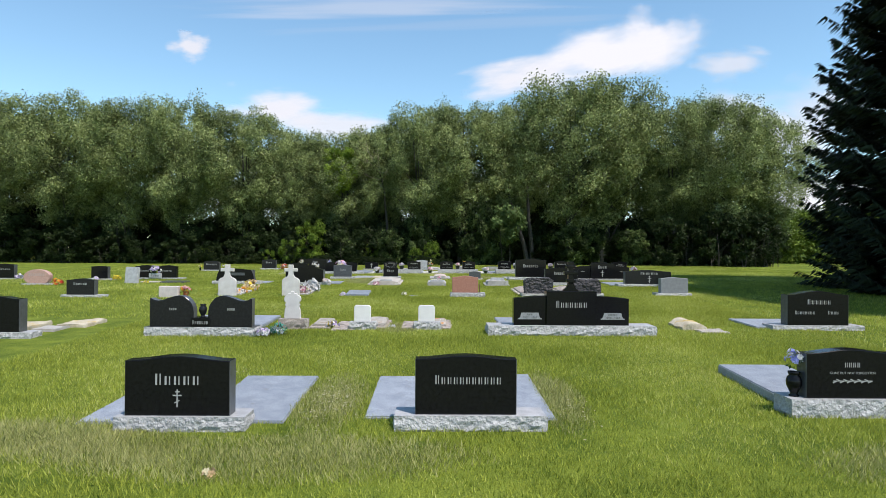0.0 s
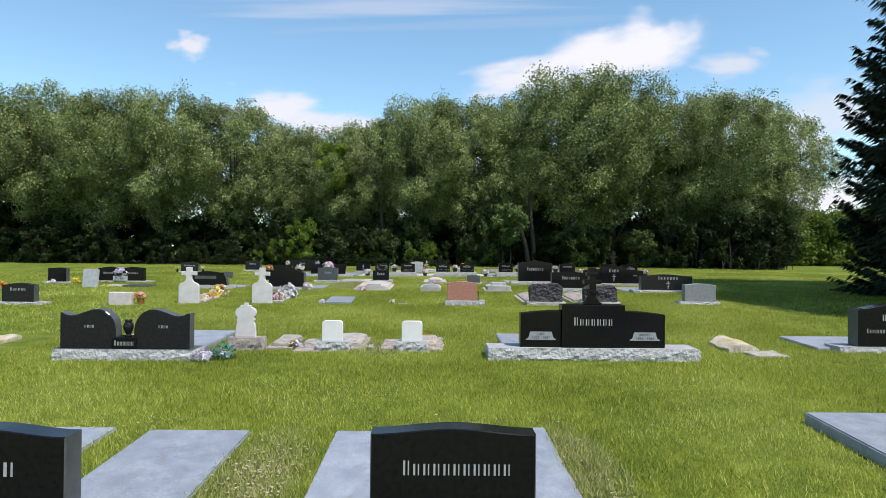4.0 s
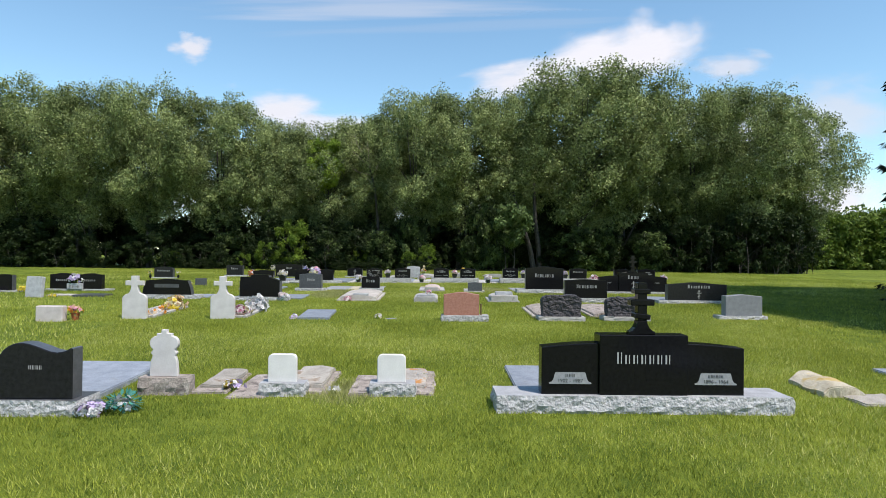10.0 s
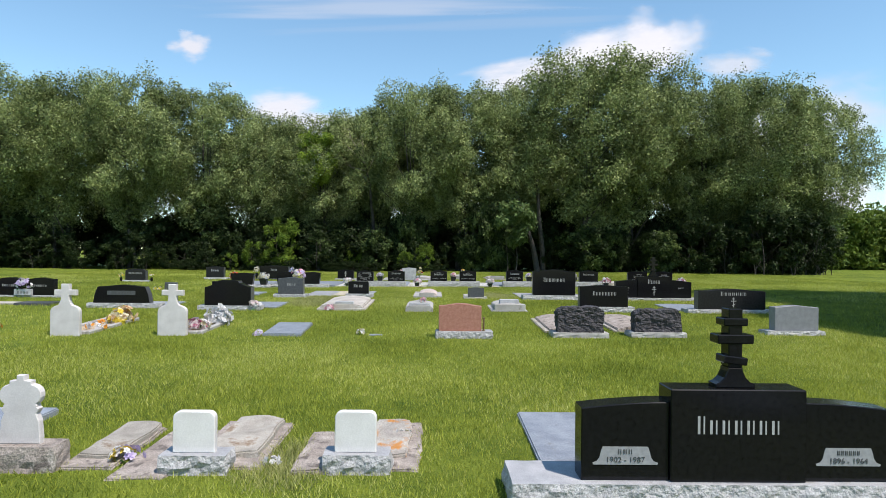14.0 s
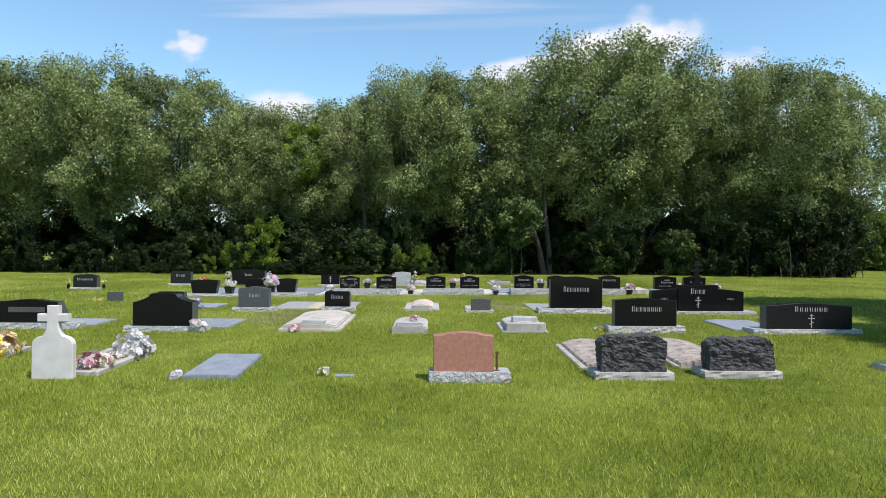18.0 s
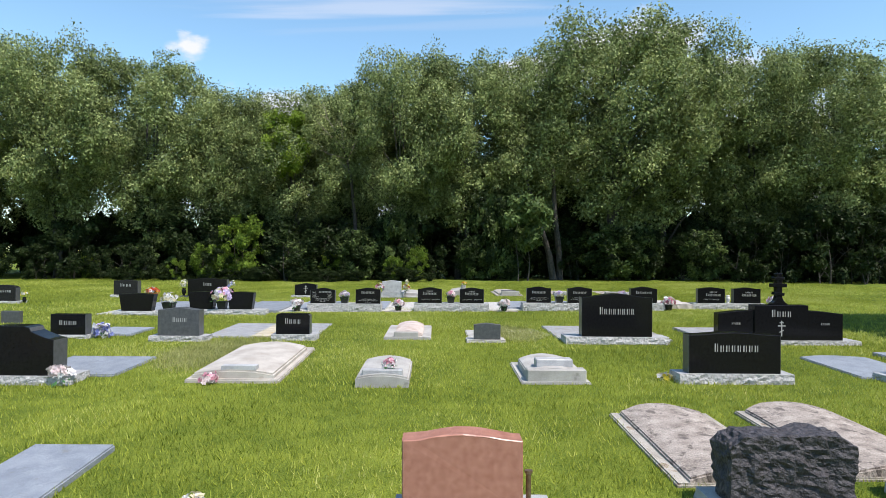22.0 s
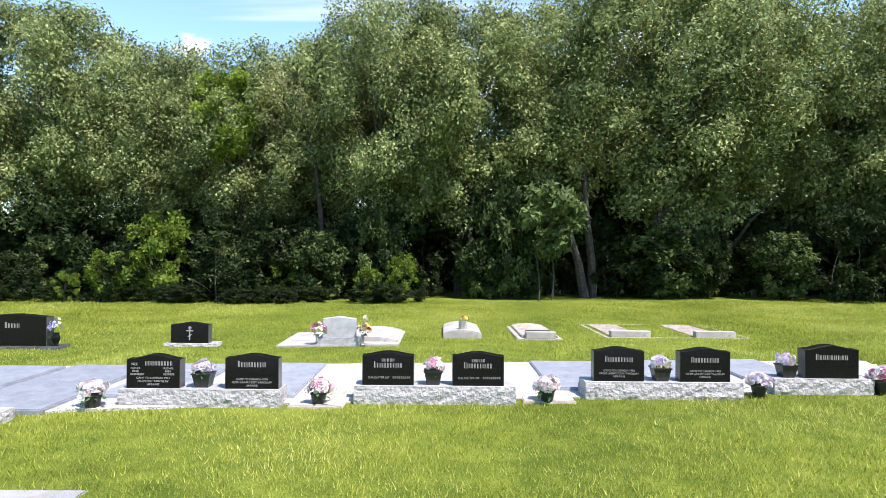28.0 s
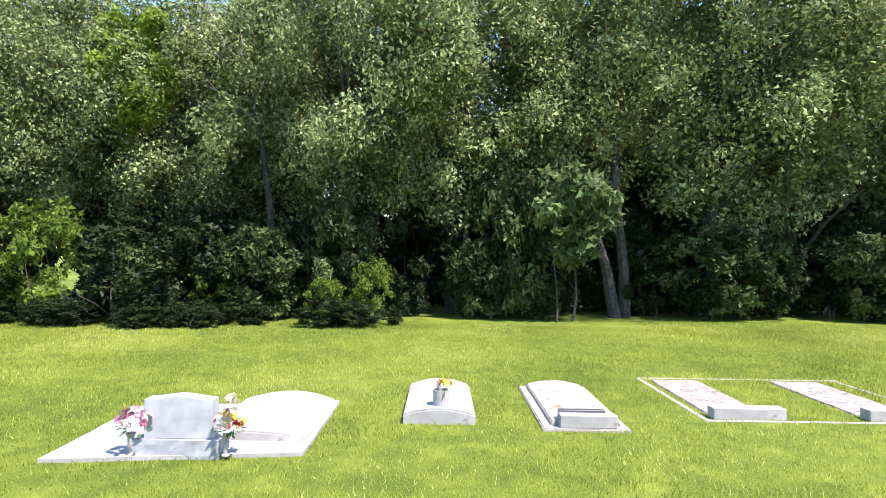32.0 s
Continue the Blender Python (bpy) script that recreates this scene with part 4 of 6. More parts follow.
def spruce(x, y, h, r):
    ob = thing("spruce", x, y, "tall dark spruce casting its shadow on the lawn", "tree", "", None)
    rng = np.random.default_rng(5)
    part("trunk", tube(bmesh.new(), [(0, 0, -0.1), (0, 0, h * 0.5), (0, 0, h)], [0.24, 0.14, 0.02], 9), BARK, ob)
    wood, quads = bmesh.new(), []
    for k in range(1150):
        f = 1 - (1 - (k + rng.random()) / 1150) ** 0.72
        z = 0.45 + (h - 0.6) * f
        a = k * 2.39996 + rng.random() * 0.7
        tier = 0.5 + 0.5 * noise.noise(Vector((math.cos(a) * 1.3, math.sin(a) * 1.3, z * 0.85)))
        reach = min(r, (0.31 * (h - z) + 1.15) * min(1.0, (h - z) / 3.0)) * (0.80 + 0.12 * rng.random() + 0.20 * tier) + 0.12
        droop, upturn = 0.16 + 0.22 * rng.random(), 0.05 + 0.25 * rng.random()
        ca, sa = math.cos(a), math.sin(a)
        pts = []
        for i in range(6):
            u = i / 5
            pts.append(np.array((ca * reach * u, sa * reach * u, max(0.12 - y * 0, z - reach * (droop * math.sin(u * 2.3) - upturn * u * u * u)))))
        tube(wood, pts, [0.035, 0.03, 0.024, 0.018, 0.012, 0.004], 4)
        n = int(45 + 150 * reach / r)
        u = rng.random(n) ** 0.6
        base = np.array([[np.interp(t, np.linspace(0, 1, 6), [p[i] for p in pts]) for i in range(3)] for t in u])
        side = rng.choice((-1.0, 1.0), n)
        wing = (0.12 + 0.30 * (1 - u) + 0.12 * rng.random(n)) * min(1.0, reach / 1.4)
        way = np.stack([ca * 0.7 - sa * side, sa * 0.7 + ca * side, -0.3 - 0.6 * rng.random(n)], axis=1)
        way /= np.linalg.norm(way, axis=1)[:, None]
        up = np.cross(way, np.array((ca, sa, 0.2)) + rng.normal(size=(n, 3)) * 0.5)
        up /= np.linalg.norm(up, axis=1)[:, None]
        wd = (0.022 + 0.03 * rng.random(n))[:, None]
        tip = base + way * (wing + 0.15)[:, None]
        mid = base + way * (wing * 0.55)[:, None]
        quads.append(np.stack([base, mid + up * wd, tip, mid - up * wd], axis=1).reshape(-1, 3))
        u = 0.05 + 0.80 * rng.random(30)
        base = np.array([[np.interp(t, np.linspace(0, 1, 6), [p[i] for p in pts]) for i in range(3)] for t in u])
        flat = np.array((-sa, ca, 0.0)) * 0.32 * min(1.0, reach / 1.5)
        way = np.array((ca, sa, -0.35)) * 0.55 * min(1.0, reach / 1.5)
        quads.append(np.stack([base, base + way * 0.5 + flat, base + way, base + way * 0.5 - flat], axis=1).reshape(-1, 3))
    part("branch_frame", wood, BARK, ob)
    v = np.concatenate(quads)
    tagged(part("needles", soup("needles", v, np.full(len(v) // 4, 4)), NEEDLES, ob), kind="stuff")
    return ob


first = spruce(18.1, 18.8, 21.0, 5.7)
copy_thing(first, pose(17.0, 12.7, ground(12.7), 0, 0, 140))

# ---- first row ----
sheet("dry_turf", [(1.95, 23.3), (2.6, 23.35), (2.75, 24.1), (2.45, 24.7), (2.0, 24.5), (1.9, 23.8)], 0.014, THATCH, "patch of dry straw-coloured turf", "dry grass", "structure", 0.22)
GROUP = "headstones"
headstone(-2.12, 5.19, 1.13, 0.13, -2.15, 0.92, 0.61, 0.65, serpentine, BLACK, "black granite headstone with cut cross on rough grey base",
          [(0.0, 0.27, 0.41, 0.075, 5)], (0.0, 0.075, 0.155), group=GROUP, dt=0.16)
slab("grave_slab", -3.13, -2.42, 5.42, 7.26, 0.022, LEDGER, "blue-grey granite grave slab flush with the grass", group="grave slabs")
slab("grave_slab", -2.12, -1.27, 5.46, 7.2, 0.024, LEDGER, "blue-grey granite grave slab flush with the grass", group="grave slabs")
headstone(0.42, 5.22, 1.34, 0.14, 0.38, 0.90, 0.63, 0.66, serpentine, BLACK, "polished black granite headstone on a rough grey base",
          [(0.02, 0.27, 0.60, 0.06, 11)], group=GROUP, dt=0.15)
slab("grave_slab", -0.55, 0.24, 5.60, 7.2, 0.026, LEDGER, "blue-grey granite grave slab behind a black headstone", group="grave slabs")
slab("grave_slab", 0.44, 1.24, 5.57, 7.32, 0.026, LEDGER, "blue-grey granite grave slab flush with the dry grass", group="grave slabs")
hs, d = headstone(4.09, 5.65, 1.16, 0.18, 4.12, 0.90, 0.61, 0.65, serpentine, BLACK, "black granite headstone with a cut leafy sprig",
                  [(0.0, 0.30, 0.16, 0.045, 4)], group=GROUP, dt=0.16)
lettering("GONE BUT NOT FORGOTTEN", 0.0, 0.235, 0.036, 0, d, LETTER, "pale cut lettering")
bm = bmesh.new()
box(bm, -0.19, 0.19, -0.0025, 0.004, 0.165, 0.173)
for k in range(-5, 6):
    r = bmesh.ops.create_cube(bm, size=1)
    bmesh.ops.transform(bm, verts=r["verts"], matrix=Matrix.Translation((k * 0.034, 0.0005, 0.169 + 0.008 * (-1) ** k)) @ Matrix.Rotation(radians(25 * (-1) ** k), 4, 'Y') @ Matrix.Diagonal((0.045, 0.007, 0.010, 1)))
part("sprig_emblem", bm, LETTER, d, "pale cut leafy sprig")
slab("grave_slab", 3.62, 4.46, 5.95, 7.58, 0.10, LEDGER, "raised blue-grey granite grave slab behind a black headstone", group="grave slabs", skew=0.05)
stone_vase(3.61, 5.82, 0.24, "polished black vase with blue and white artificial flowers", ground(5.65) + 0.18, [P_BLUE, P_WHITE], 0.085, lift=1.3, blooms=34)

rng = np.random.default_rng(44)
flecks = []
for cx, cy, sx, sy, n in ((-0.95, 6.05, 0.13, 0.45, 420), (-2.6, 7.4, 0.5, 0.12, 90), (0.3, 7.5, 0.5, 0.10, 24), (1.45, 6.2, 0.12, 0.5, 130), (2.12, 24.0, 0.20, 0.40, 700)):
    for _ in range(n):
        x, y, a, s = cx + sx * rng.normal(), cy + sy * rng.normal(), rng.random() * 6.3, 0.006 + 0.012 * rng.random()
        z = ground(y) + 0.012 + 0.02 * rng.random()
        c, d = math.cos(a) * s, math.sin(a) * s
        flecks += [(x + c, y + d, z), (x - d * 0.6, y + c * 0.6, z + 0.004), (x - c, y - d, z + 0.006 * rng.random()), (x + d * 0.6, y - c * 0.6, z)]
me = soup("dry_clippings", flecks, [4] * (len(flecks) // 4))
me.materials.append(CLIPPING)
tagged(new("dry_clippings", me), "dry pale grass clippings scattered between the graves", "grass clippings", kind="stuff")

# ---- second row ----
headstone(-6.77, 9.61, 1.0, 0.10, -6.82, 0.72, 0.62, 0.66, serpentine, BLACK, "polished black granite headstone on a low pale base", group=GROUP, dt=0.2)
slab("broken_grave_cover", -6.67, -6.3, 10.3, 10.75, 0.045, PALECON, "pale broken piece of an old concrete cover", "grave cover", wobble=0.03)
slab("broken_grave_cover", -6.55, -6.05, 10.8, 11.5, 0.05, OCHRE, "humped sandy-coloured end of an old concrete cover", "grave cover", wobble=0.05, head=True)
slab("broken_grave_cover", -7.3, -6.85, 10.4, 11.2, 0.06, OCHRE, "broken sandy-coloured old concrete grave cover", "grave cover", wobble=0.035)


def swoop(w, s, p, flip):
    """A heart-like wing: a sharp outer shoulder, a dip, then a full round towards the middle."""
    curve = ((0.0, s), (0.03, s + 0.006), (0.10, s - 0.022), (0.20, s - 0.036), (0.30, s - 0.024), (0.40, s + 0.004), (0.50, p - 0.022), (0.58, p - 0.006), (0.66, p), (0.74, p - 0.006),
             (0.82, p - 0.03), (0.89, p - 0.07), (0.95, p - 0.13), (0.985, p - 0.19), (1.0, p - 0.26))
    pts = [(-w / 2 + w * u, z) for u, z in curve] + [(w / 2, 0), (-w / 2, 0)]
    return [(-a, b) for a, b in pts] if flip else pts[::-1]


couple = thing("companion_headstone", -3.73, 9.92, "dark granite companion headstone with two curved wings", "headstone", GROUP)
part("base", rock_base(1.80, 0.42, 0.15, 0.02, 3), [MIDGREY, ROCK], couple)
for cx, flip, n in ((-0.475, False, 4), (0.475, True, 4)):
    bm = outline(swoop(0.715, 0.46, 0.51, flip), 0.17, 0.008)
    for f in bm.faces:
        f.material_index = 1 if abs(f.normal.y) < 0.5 else 0
    d = part("wing", bm, [CHARCOAL, MIDGREY], couple)
    d.location = (cx, 0.08, 0.15)
    cut(bars([(0.02, 0.27, 0.13, 0.036, n)], 0), LETTER, d, "pale cut lettering")
d = part("centre_block", box(bmesh.new(), -0.155, 0.155, 0, 0.24, 0, 0.15, 0.006), BLACK, couple)
d.location = (0, 0.06, 0.15)
cut(bars([(0, 0.045, 0.26, 0.05, 7)], 0), LETTER, d, "pale cut lettering")
stone_vase(-3.73, 10.10, 0.215, "dark polished granite vase on the middle block", ground(9.92) + 0.30, mat=CHARCOAL)
BARE.append((-4.58, -2.78, 9.92, 10.34))
slab("grave_slab", -4.45, -2.95, 10.34, 12.15, 0.06, LEDGER, "wide polished dark grey grave slab behind the companion stone", group="grave slabs")
flower_heap(-2.72, 9.98, 0.13, "white and lilac artificial flowers lying in the grass", [P_WHITE, P_LILAC, P_SILVER], 60, 0.03)
ob = flower_heap(-2.50, 10.15, 0.14, "bunch of teal ribbon and pale flowers at the slab's corner", [P_WHITE, P_SILVER], 20, 0.025)
rng = np.random.default_rng(4)
v = leaf_cloud(rng, 150, 0.07, 0.14, (0, 0, 0.09))
tagged(part("ribbon", soup("ribbon", v, [4] * 150), TEAL, ob), kind="stuff")

# the white trefoil stone and the old covers beside it
old = thing("trefoil_headstone", -2.40, 10.70, "white marble headstone with a trefoil top on a crumbling concrete base", "headstone", GROUP)
part("base", rock_base(0.50, 0.24, 0.18, 0.03, 8), [MOTTLED, MOTTLED], old)
half = [(0.145, 0), (0.145, 0.05), (0.135, 0.16), (0.115, 0.215), (0.13, 0.235), (0.135, 0.25), (0.12, 0.262), (0.12, 0.272)]
half += [(0.075 + 0.075 * math.cos(radians(a)), 0.345 + 0.075 * math.sin(radians(a))) for a in (-60, -35, -10, 15, 40, 65, 85)]
half += [(0.078, 0.425), (0.078, 0.445), (0.03, 0.45), (0.028, 0.485)]
d = part("die", outline(half + [(-a, b) for a, b in reversed(half)], 0.055, 0.006), GREYWHITE, old)
d.location = (-0.02, 0.10, 0.18)
cover = slab("grave_cover", -2.10, -1.80, 10.95, 11.7, 0.065, CONCRETE, "weathered stepped concrete grave cover with orange lichen", "grave cover", "old grave covers", wobble=0.02, head=True)
slab("grave_cover", -2.15, -1.76, 10.78, 11.7, 0.025, MOTTLED, "weathered concrete kerb sunk in the grass", "grave cover", "old grave covers", wobble=0.015, into=cover)
slab("grave_cover", -1.72, -1.32, 10.6, 11.65, 0.018, MOTTLED, "sunken flat concrete grave cover", "grave cover", "old grave covers", wobble=0.02, skew=0.03)
for x, dy in ((-1.17, 10.67), (-0.04, 10.70)):
    headstone(x, dy, 0.46, 0.14, x - 0.01, 0.295, 0.43, 0.43, round_corner, WHITE, "small white marble headstone on a rough granite base", group=GROUP, dt=0.06, bd=0.24, set_back=0.09, rough=0.03)
cover = slab("grave_cover", -1.20, -0.80, 11.0, 11.85, 0.07, CONCRETE, "weathered ridged concrete grave cover with lichen", "grave cover", "old grave covers", wobble=0.025, head=True)
slab("grave_cover", -1.3, -0.72, 10.8, 11.9, 0.022, MOTTLED, "weathered concrete kerb sunk in the grass", "grave cover", "old grave covers", wobble=0.02, into=cover)
slab("grave_cover", -0.50, -0.21, 10.72, 11.55, 0.04, MOTTLED, "flat round-headed stained concrete grave cover", "grave cover", "old grave covers", wobble=0.015, head=True)
cover = slab("grave_cover", 0.01, 0.31, 11.0, 11.85, 0.06, LICHEN, "crumbled concrete grave cover with bright orange lichen", "grave cover", "old grave covers", wobble=0.03, head=True)
slab("grave_cover", -0.05, 0.41, 10.78, 11.9, 0.022, MOTTLED, "cracked concrete kerb sunk in the grass", "grave cover", "old grave covers", wobble=0.025, into=cover)
flower_heap(-1.74, 10.95, 0.12, "lilac and yellow artificial flowers on an old cover", [P_LILAC, P_YELLOW, P_WHITE], 44, 0.026)
flower_heap(-0.66, 10.9, 0.06, "small white artificial flowers in the grass", [P_WHITE], 10, 0.022)
flower_heap(0.25, 11.5, 0.08, "faded white flowers on a crumbled cover", [P_WHITE, P_CREAM], 14, 0.024)

# the three-part family monument with its stone cross
fam = thing("family_monument", 2.40, 10.15, "black granite three-part monument topped by a three-bar cross", "headstone", GROUP)
part("base", rock_base(2.82, 0.46, 0.17, 0.028, 6), [GREY, ROCK], fam)
BARE.append((1.0, 3.8, 10.15, 10.6))


def monument(parent, half_width, wing_out, wing_in, centre_h, centre_w, bh, y, plates, names, wing_t=0.18, cen_t=0.22, stone=None):
    stone = stone or BLACK
    ww = half_width - centre_w / 2
    for side in (-1, 1):
        a, b = side * half_width, side * centre_w / 2
        pts = [(b, 0), (a, 0), (a, wing_out)] + [(a + (b - a) * u, wing_out + (wing_in - wing_out) * math.sin(u * math.pi / 2)) for u in (0.2, 0.4, 0.6, 0.8)] + [(b, wing_in)]
        d = part("wing", outline(pts if side > 0 else list(reversed(pts)), wing_t, 0.006), stone, parent)
        d.location = (0, y + 0.025, bh)
        mid = side * (centre_w / 2 + ww / 2)
        if plates:
            tp = [(-0.20, 0), (0.20, 0), (0.205, 0.012), (0.178, 0.022), (0.162, 0.045), (0.150, 0.092), (0.142, 0.112), (-0.142, 0.112), (-0.150, 0.092), (-0.162, 0.045), (-0.178, 0.022), (-0.205, 0.012)]
            pl = part("name_plate", outline([(mid + px, 0.10 + pz) for px, pz in tp], 0.006, 0.0, -0.003), PLATE, d, "satin grey name plate")
            cut(bars([(mid, 0.168, 0.10 if side < 0 else 0.15, 0.028, 3 if side < 0 else 6)], -0.004), DARKLETTER, d)
            lettering(plates[0 if side < 0 else 1], mid, 0.116, 0.056, -0.004, d, DARKLETTER)
        else:
            cut(bars([(mid, 0.25, 0.15, 0.035, 5)], 0), LETTER, d)
    d = part("centre_die", box(bmesh.new(), -centre_w / 2 + 0.001, centre_w / 2 - 0.001, 0, cen_t, 0, centre_h, 0.006), stone, parent)
    d.location = (0, y, bh)
    return d


def stone_cross(parent, h, y, z, t=0.11, stone=None):
    """A thick three-bar cross that stands on a splayed foot."""
    s = h / 0.62
    bm = bmesh.new()
    foot = [(-0.155, 0), (0.155, 0), (0.155, 0.03), (0.12, 0.045), (0.085, 0.08), (0.062, 0.13), (0.058, 0.16), (-0.058, 0.16), (-0.062, 0.13), (-0.085, 0.08), (-0.12, 0.045), (-0.155, 0.03)]
    part("cross", outline([(a * s, b * s) for a, b in foot] , t, 0.006), stone or BLACK, parent, "polished black splayed foot").location = (0, y, z)
    up = part("cross", box(bmesh.new(), -0.055 * s, 0.055 * s, 0, t, 0.16 * s, 0.62 * s, 0.006), stone or BLACK, parent)
    up.location = (0, y, z)
    for w, z0, hh, tilt in ((0.19, 0.185, 0.06, -14), (0.285, 0.345, 0.072, 0), (0.19, 0.485, 0.06, 0)):
        b = box(bmesh.new(), -w / 2 * s, w / 2 * s, -0.006, t + 0.006, -hh / 2 * s, hh / 2 * s, 0.006)
        bmesh.ops.rotate(b, verts=b.verts, cent=(0, 0, 0), matrix=Matrix.Rotation(radians(-tilt * 0.5), 3, 'Y'))
        q = part("cross_bar", b, stone or BLACK, parent)
        q.location = (0, y, z + (z0 + hh / 2) * s)


d = monument(fam, 0.975, 0.45, 0.49, 0.575, 0.85, 0.17, 0.07, ("1902 - 1987", "1896 - 1964"), None)
cut(bars([(0, 0.30, 0.54, 0.085, 7)], 0), LETTER, d, "pale cut script lettering")
stone_cross(fam, 0.50, 0.12, 0.17 + 0.575)
slab("grave_slab", 1.28, 3.5, 10.62, 12.2, 0.04, LEDGER, "blue-grey granite grave slab behind the family monument", group="grave slabs")
slab("broken_grave_cover", 4.52, 4.98, 10.85, 11.5, 0.045, OCHRE, "humped end of an old ochre-stained concrete cover", "grave cover", wobble=0.04, head=True, arch=0.09)
slab("broken_grave_cover", 4.72, 5.24, 10.5, 10.95, 0.02, CONCRETE, "low broken piece of an old concrete cover", "grave cover", wobble=0.04)
slab("grave_slab", 5.98, 7.4, 11.1, 12.2, 0.04, LEDGER, "light grey granite grave slab behind a black headstone", group="grave slabs")
headstone(7.02, 10.88, 1.66, 0.09, 7.03, 1.12, 0.64, 0.71, serpentine, BLACK, "wide black granite headstone on a long grey base",
          [(0.02, 0.38, 0.44, 0.07, 6), (-0.24, 0.20, 0.37, 0.05, 8), (0.28, 0.20, 0.20, 0.05, 4)], group=GROUP, dt=0.22, bd=0.4)

# ---- third row ----
headstone(-9.01, 15.87, 1.07, 0.06, -9.06, 0.72, 0.44, 0.48, serpentine, CHARCOAL, "charcoal granite headstone on a low pale base", [(0.0, 0.25, 0.36, 0.055, 6)], group=GROUP)
ob = thing("oval_headstone", -12.4, 19.35, "pink granite oval headstone on a low grey base", "headstone", GROUP)
part("base", rock_base(0.90, 0.34, 0.05, 0.015, 2), [GREY, ROCK], ob)
d = part("die", outline(oval(0.84, 0, 0.44), 0.18, 0.006), PINK, ob)
d.location = (0, 0.07, 0.05)
cut(bars([(0.0, 0.23, 0.5, 0.09, 8)], 0), LETTER, d)
flower_heap(-11.75, 19.45, 0.16, "red artificial flowers beside a pink headstone", [P_RED, P_ORANGE], 36, 0.032, squash=1.1)
ob = thing("block_headstone", -6.82, 15.98, "low pale pinkish stone block without a base", "headstone", GROUP)
part("die", box(bmesh.new(), -0.25, 0.25, 0, 0.16, -0.05, 0.29, 0.012), PALEPINK, ob)
BARE.append((-7.07, -6.57, 15.98, 16.14))
round_pot(-6.45, 16.2, 0.16, 0.14, "small orange pot of peach and red artificial flowers", [P_PEACH, P_ORANGE, P_PINK], 0.13, blooms=46, mat=TERRACOTTA)


def cross_marker(x, y):
    """A white stone: a body with rounded shoulders, drawn in to a neck that carries a plain cross."""
    ob = thing("cross_headstone", x, y, "white painted stone with rounded shoulders and a cross on top", "headstone", GROUP)
    pts = [(0.235, -0.05), (0.235, 0.40)] + [(0.235 - 0.16 * (1 - math.cos(u * math.pi / 2)) , 0.40 + 0.10 * math.sin(u * math.pi / 2)) for u in (0.3, 0.6, 0.85)]
    pts += [(0.09, 0.53), (0.072, 0.575), (0.066, 0.62), (0.066, 0.655), (0.175, 0.655), (0.175, 0.745), (0.066, 0.745), (0.066, 0.84)]
    part("die", outline(pts + [(-a, b) for a, b in reversed(pts)], 0.08, 0.008), GREYWHITE, ob)
    BARE.append((x - 0.25, x + 0.25, y, y + 0.13))
    return ob


def grave_bed(x0, x1, y0, y1, label):
    """A low kerb round a bed of soil."""
    ob = thing("grave_bed", (x0 + x1) / 2, y0, label, "grave kerb", "kerbed grave beds")
    w, l, rise = (x1 - x0) / 2, y1 - y0, ground(y1) - ground(y0)
    for nm, a in (("kerb", (-w, -w + 0.09, 0, l)), ("kerb", (w - 0.09, w, 0, l)), ("kerb", (-w + 0.09, w - 0.09, 0, 0.09)), ("kerb", (-w + 0.09, w - 0.09, l - 0.09, l))):
        bm = box(bmesh.new(), *a, -0.1, 0.055, 0.010)
        for v in bm.verts:
            v.co.z += rise * v.co.y / l
        part(nm, bm, PALECON, ob)
    bm = box(bmesh.new(), -w + 0.09, w - 0.09, 0.09, l - 0.09, -0.1, 0.02)
    for v in bm.verts:
        v.co.z += rise * v.co.y / l
    part("soil", bm, SAND, ob, "dry sandy soil")
    BARE.append((x0, x1, y0, y1))


cross_marker(-5.45, 16.42)
cross_marker(-3.79, 16.55)
grave_bed(-5.78, -5.14, 16.6, 18.3, "pale concrete kerb round a bed with faded flowers")
grave_bed(-4.0, -3.36, 16.72, 18.2, "pale concrete kerb round a bed with faded flowers")
flower_heap(-5.27, 17.85, 0.25, "heap of cream and yellow artificial flowers in a kerbed bed", [P_CREAM, P_PEACH, P_YELLOW], 80, 0.045, squash=1.0)
flower_heap(-5.27, 17.05, 0.18, "orange and white flowers in a kerbed bed", [P_ORANGE, P_WHITE], 24, 0.032)
flower_heap(-3.46, 17.8, 0.26, "heap of silvery white artificial flowers in a kerbed bed", [P_WHITE, P_SILVER], 90, 0.045, squash=1.15)
flower_heap(-3.55, 17.0, 0.22, "faded cream, pink and dark red flowers in a kerbed bed", [P_CREAM, P_BLUSH, P_MAUVE, P_WHITE], 60, 0.045)
slab("grave_slab", -2.33, -1.70, 16.60, 17.88, 0.05, LEDGER, "small pale grey grave slab lying in the grass", group="grave slabs", skew=-0.06)
flower_heap(-2.40, 16.60, 0.085, "white ball of artificial flowers in the grass", [P_WHITE, P_LILAC], 34, 0.022, squash=1.0)
flower_heap(-0.74, 16.84, 0.08, "white artificial flowers beside a sunken marker", [P_WHITE, P_CREAM], 24, 0.024, squash=1.1)
slab("flat_marker", -0.62, -0.36, 16.74, 16.9, 0.008, LEDGER, "small flat grey marker sunk in the grass", "grave marker")
headstone(0.98, 16.48, 0.93, 0.12, 0.91, 0.70, 0.53, 0.57, serpentine, RED, "red granite headstone with rough edges on a grey base", group=GROUP, dt=0.17, wobble=0.006)
ob = thing("flower_tube", 1.30, 16.61, "thin bronze flower tube standing on a headstone's base", "vase", "", ground(16.56) + 0.12)
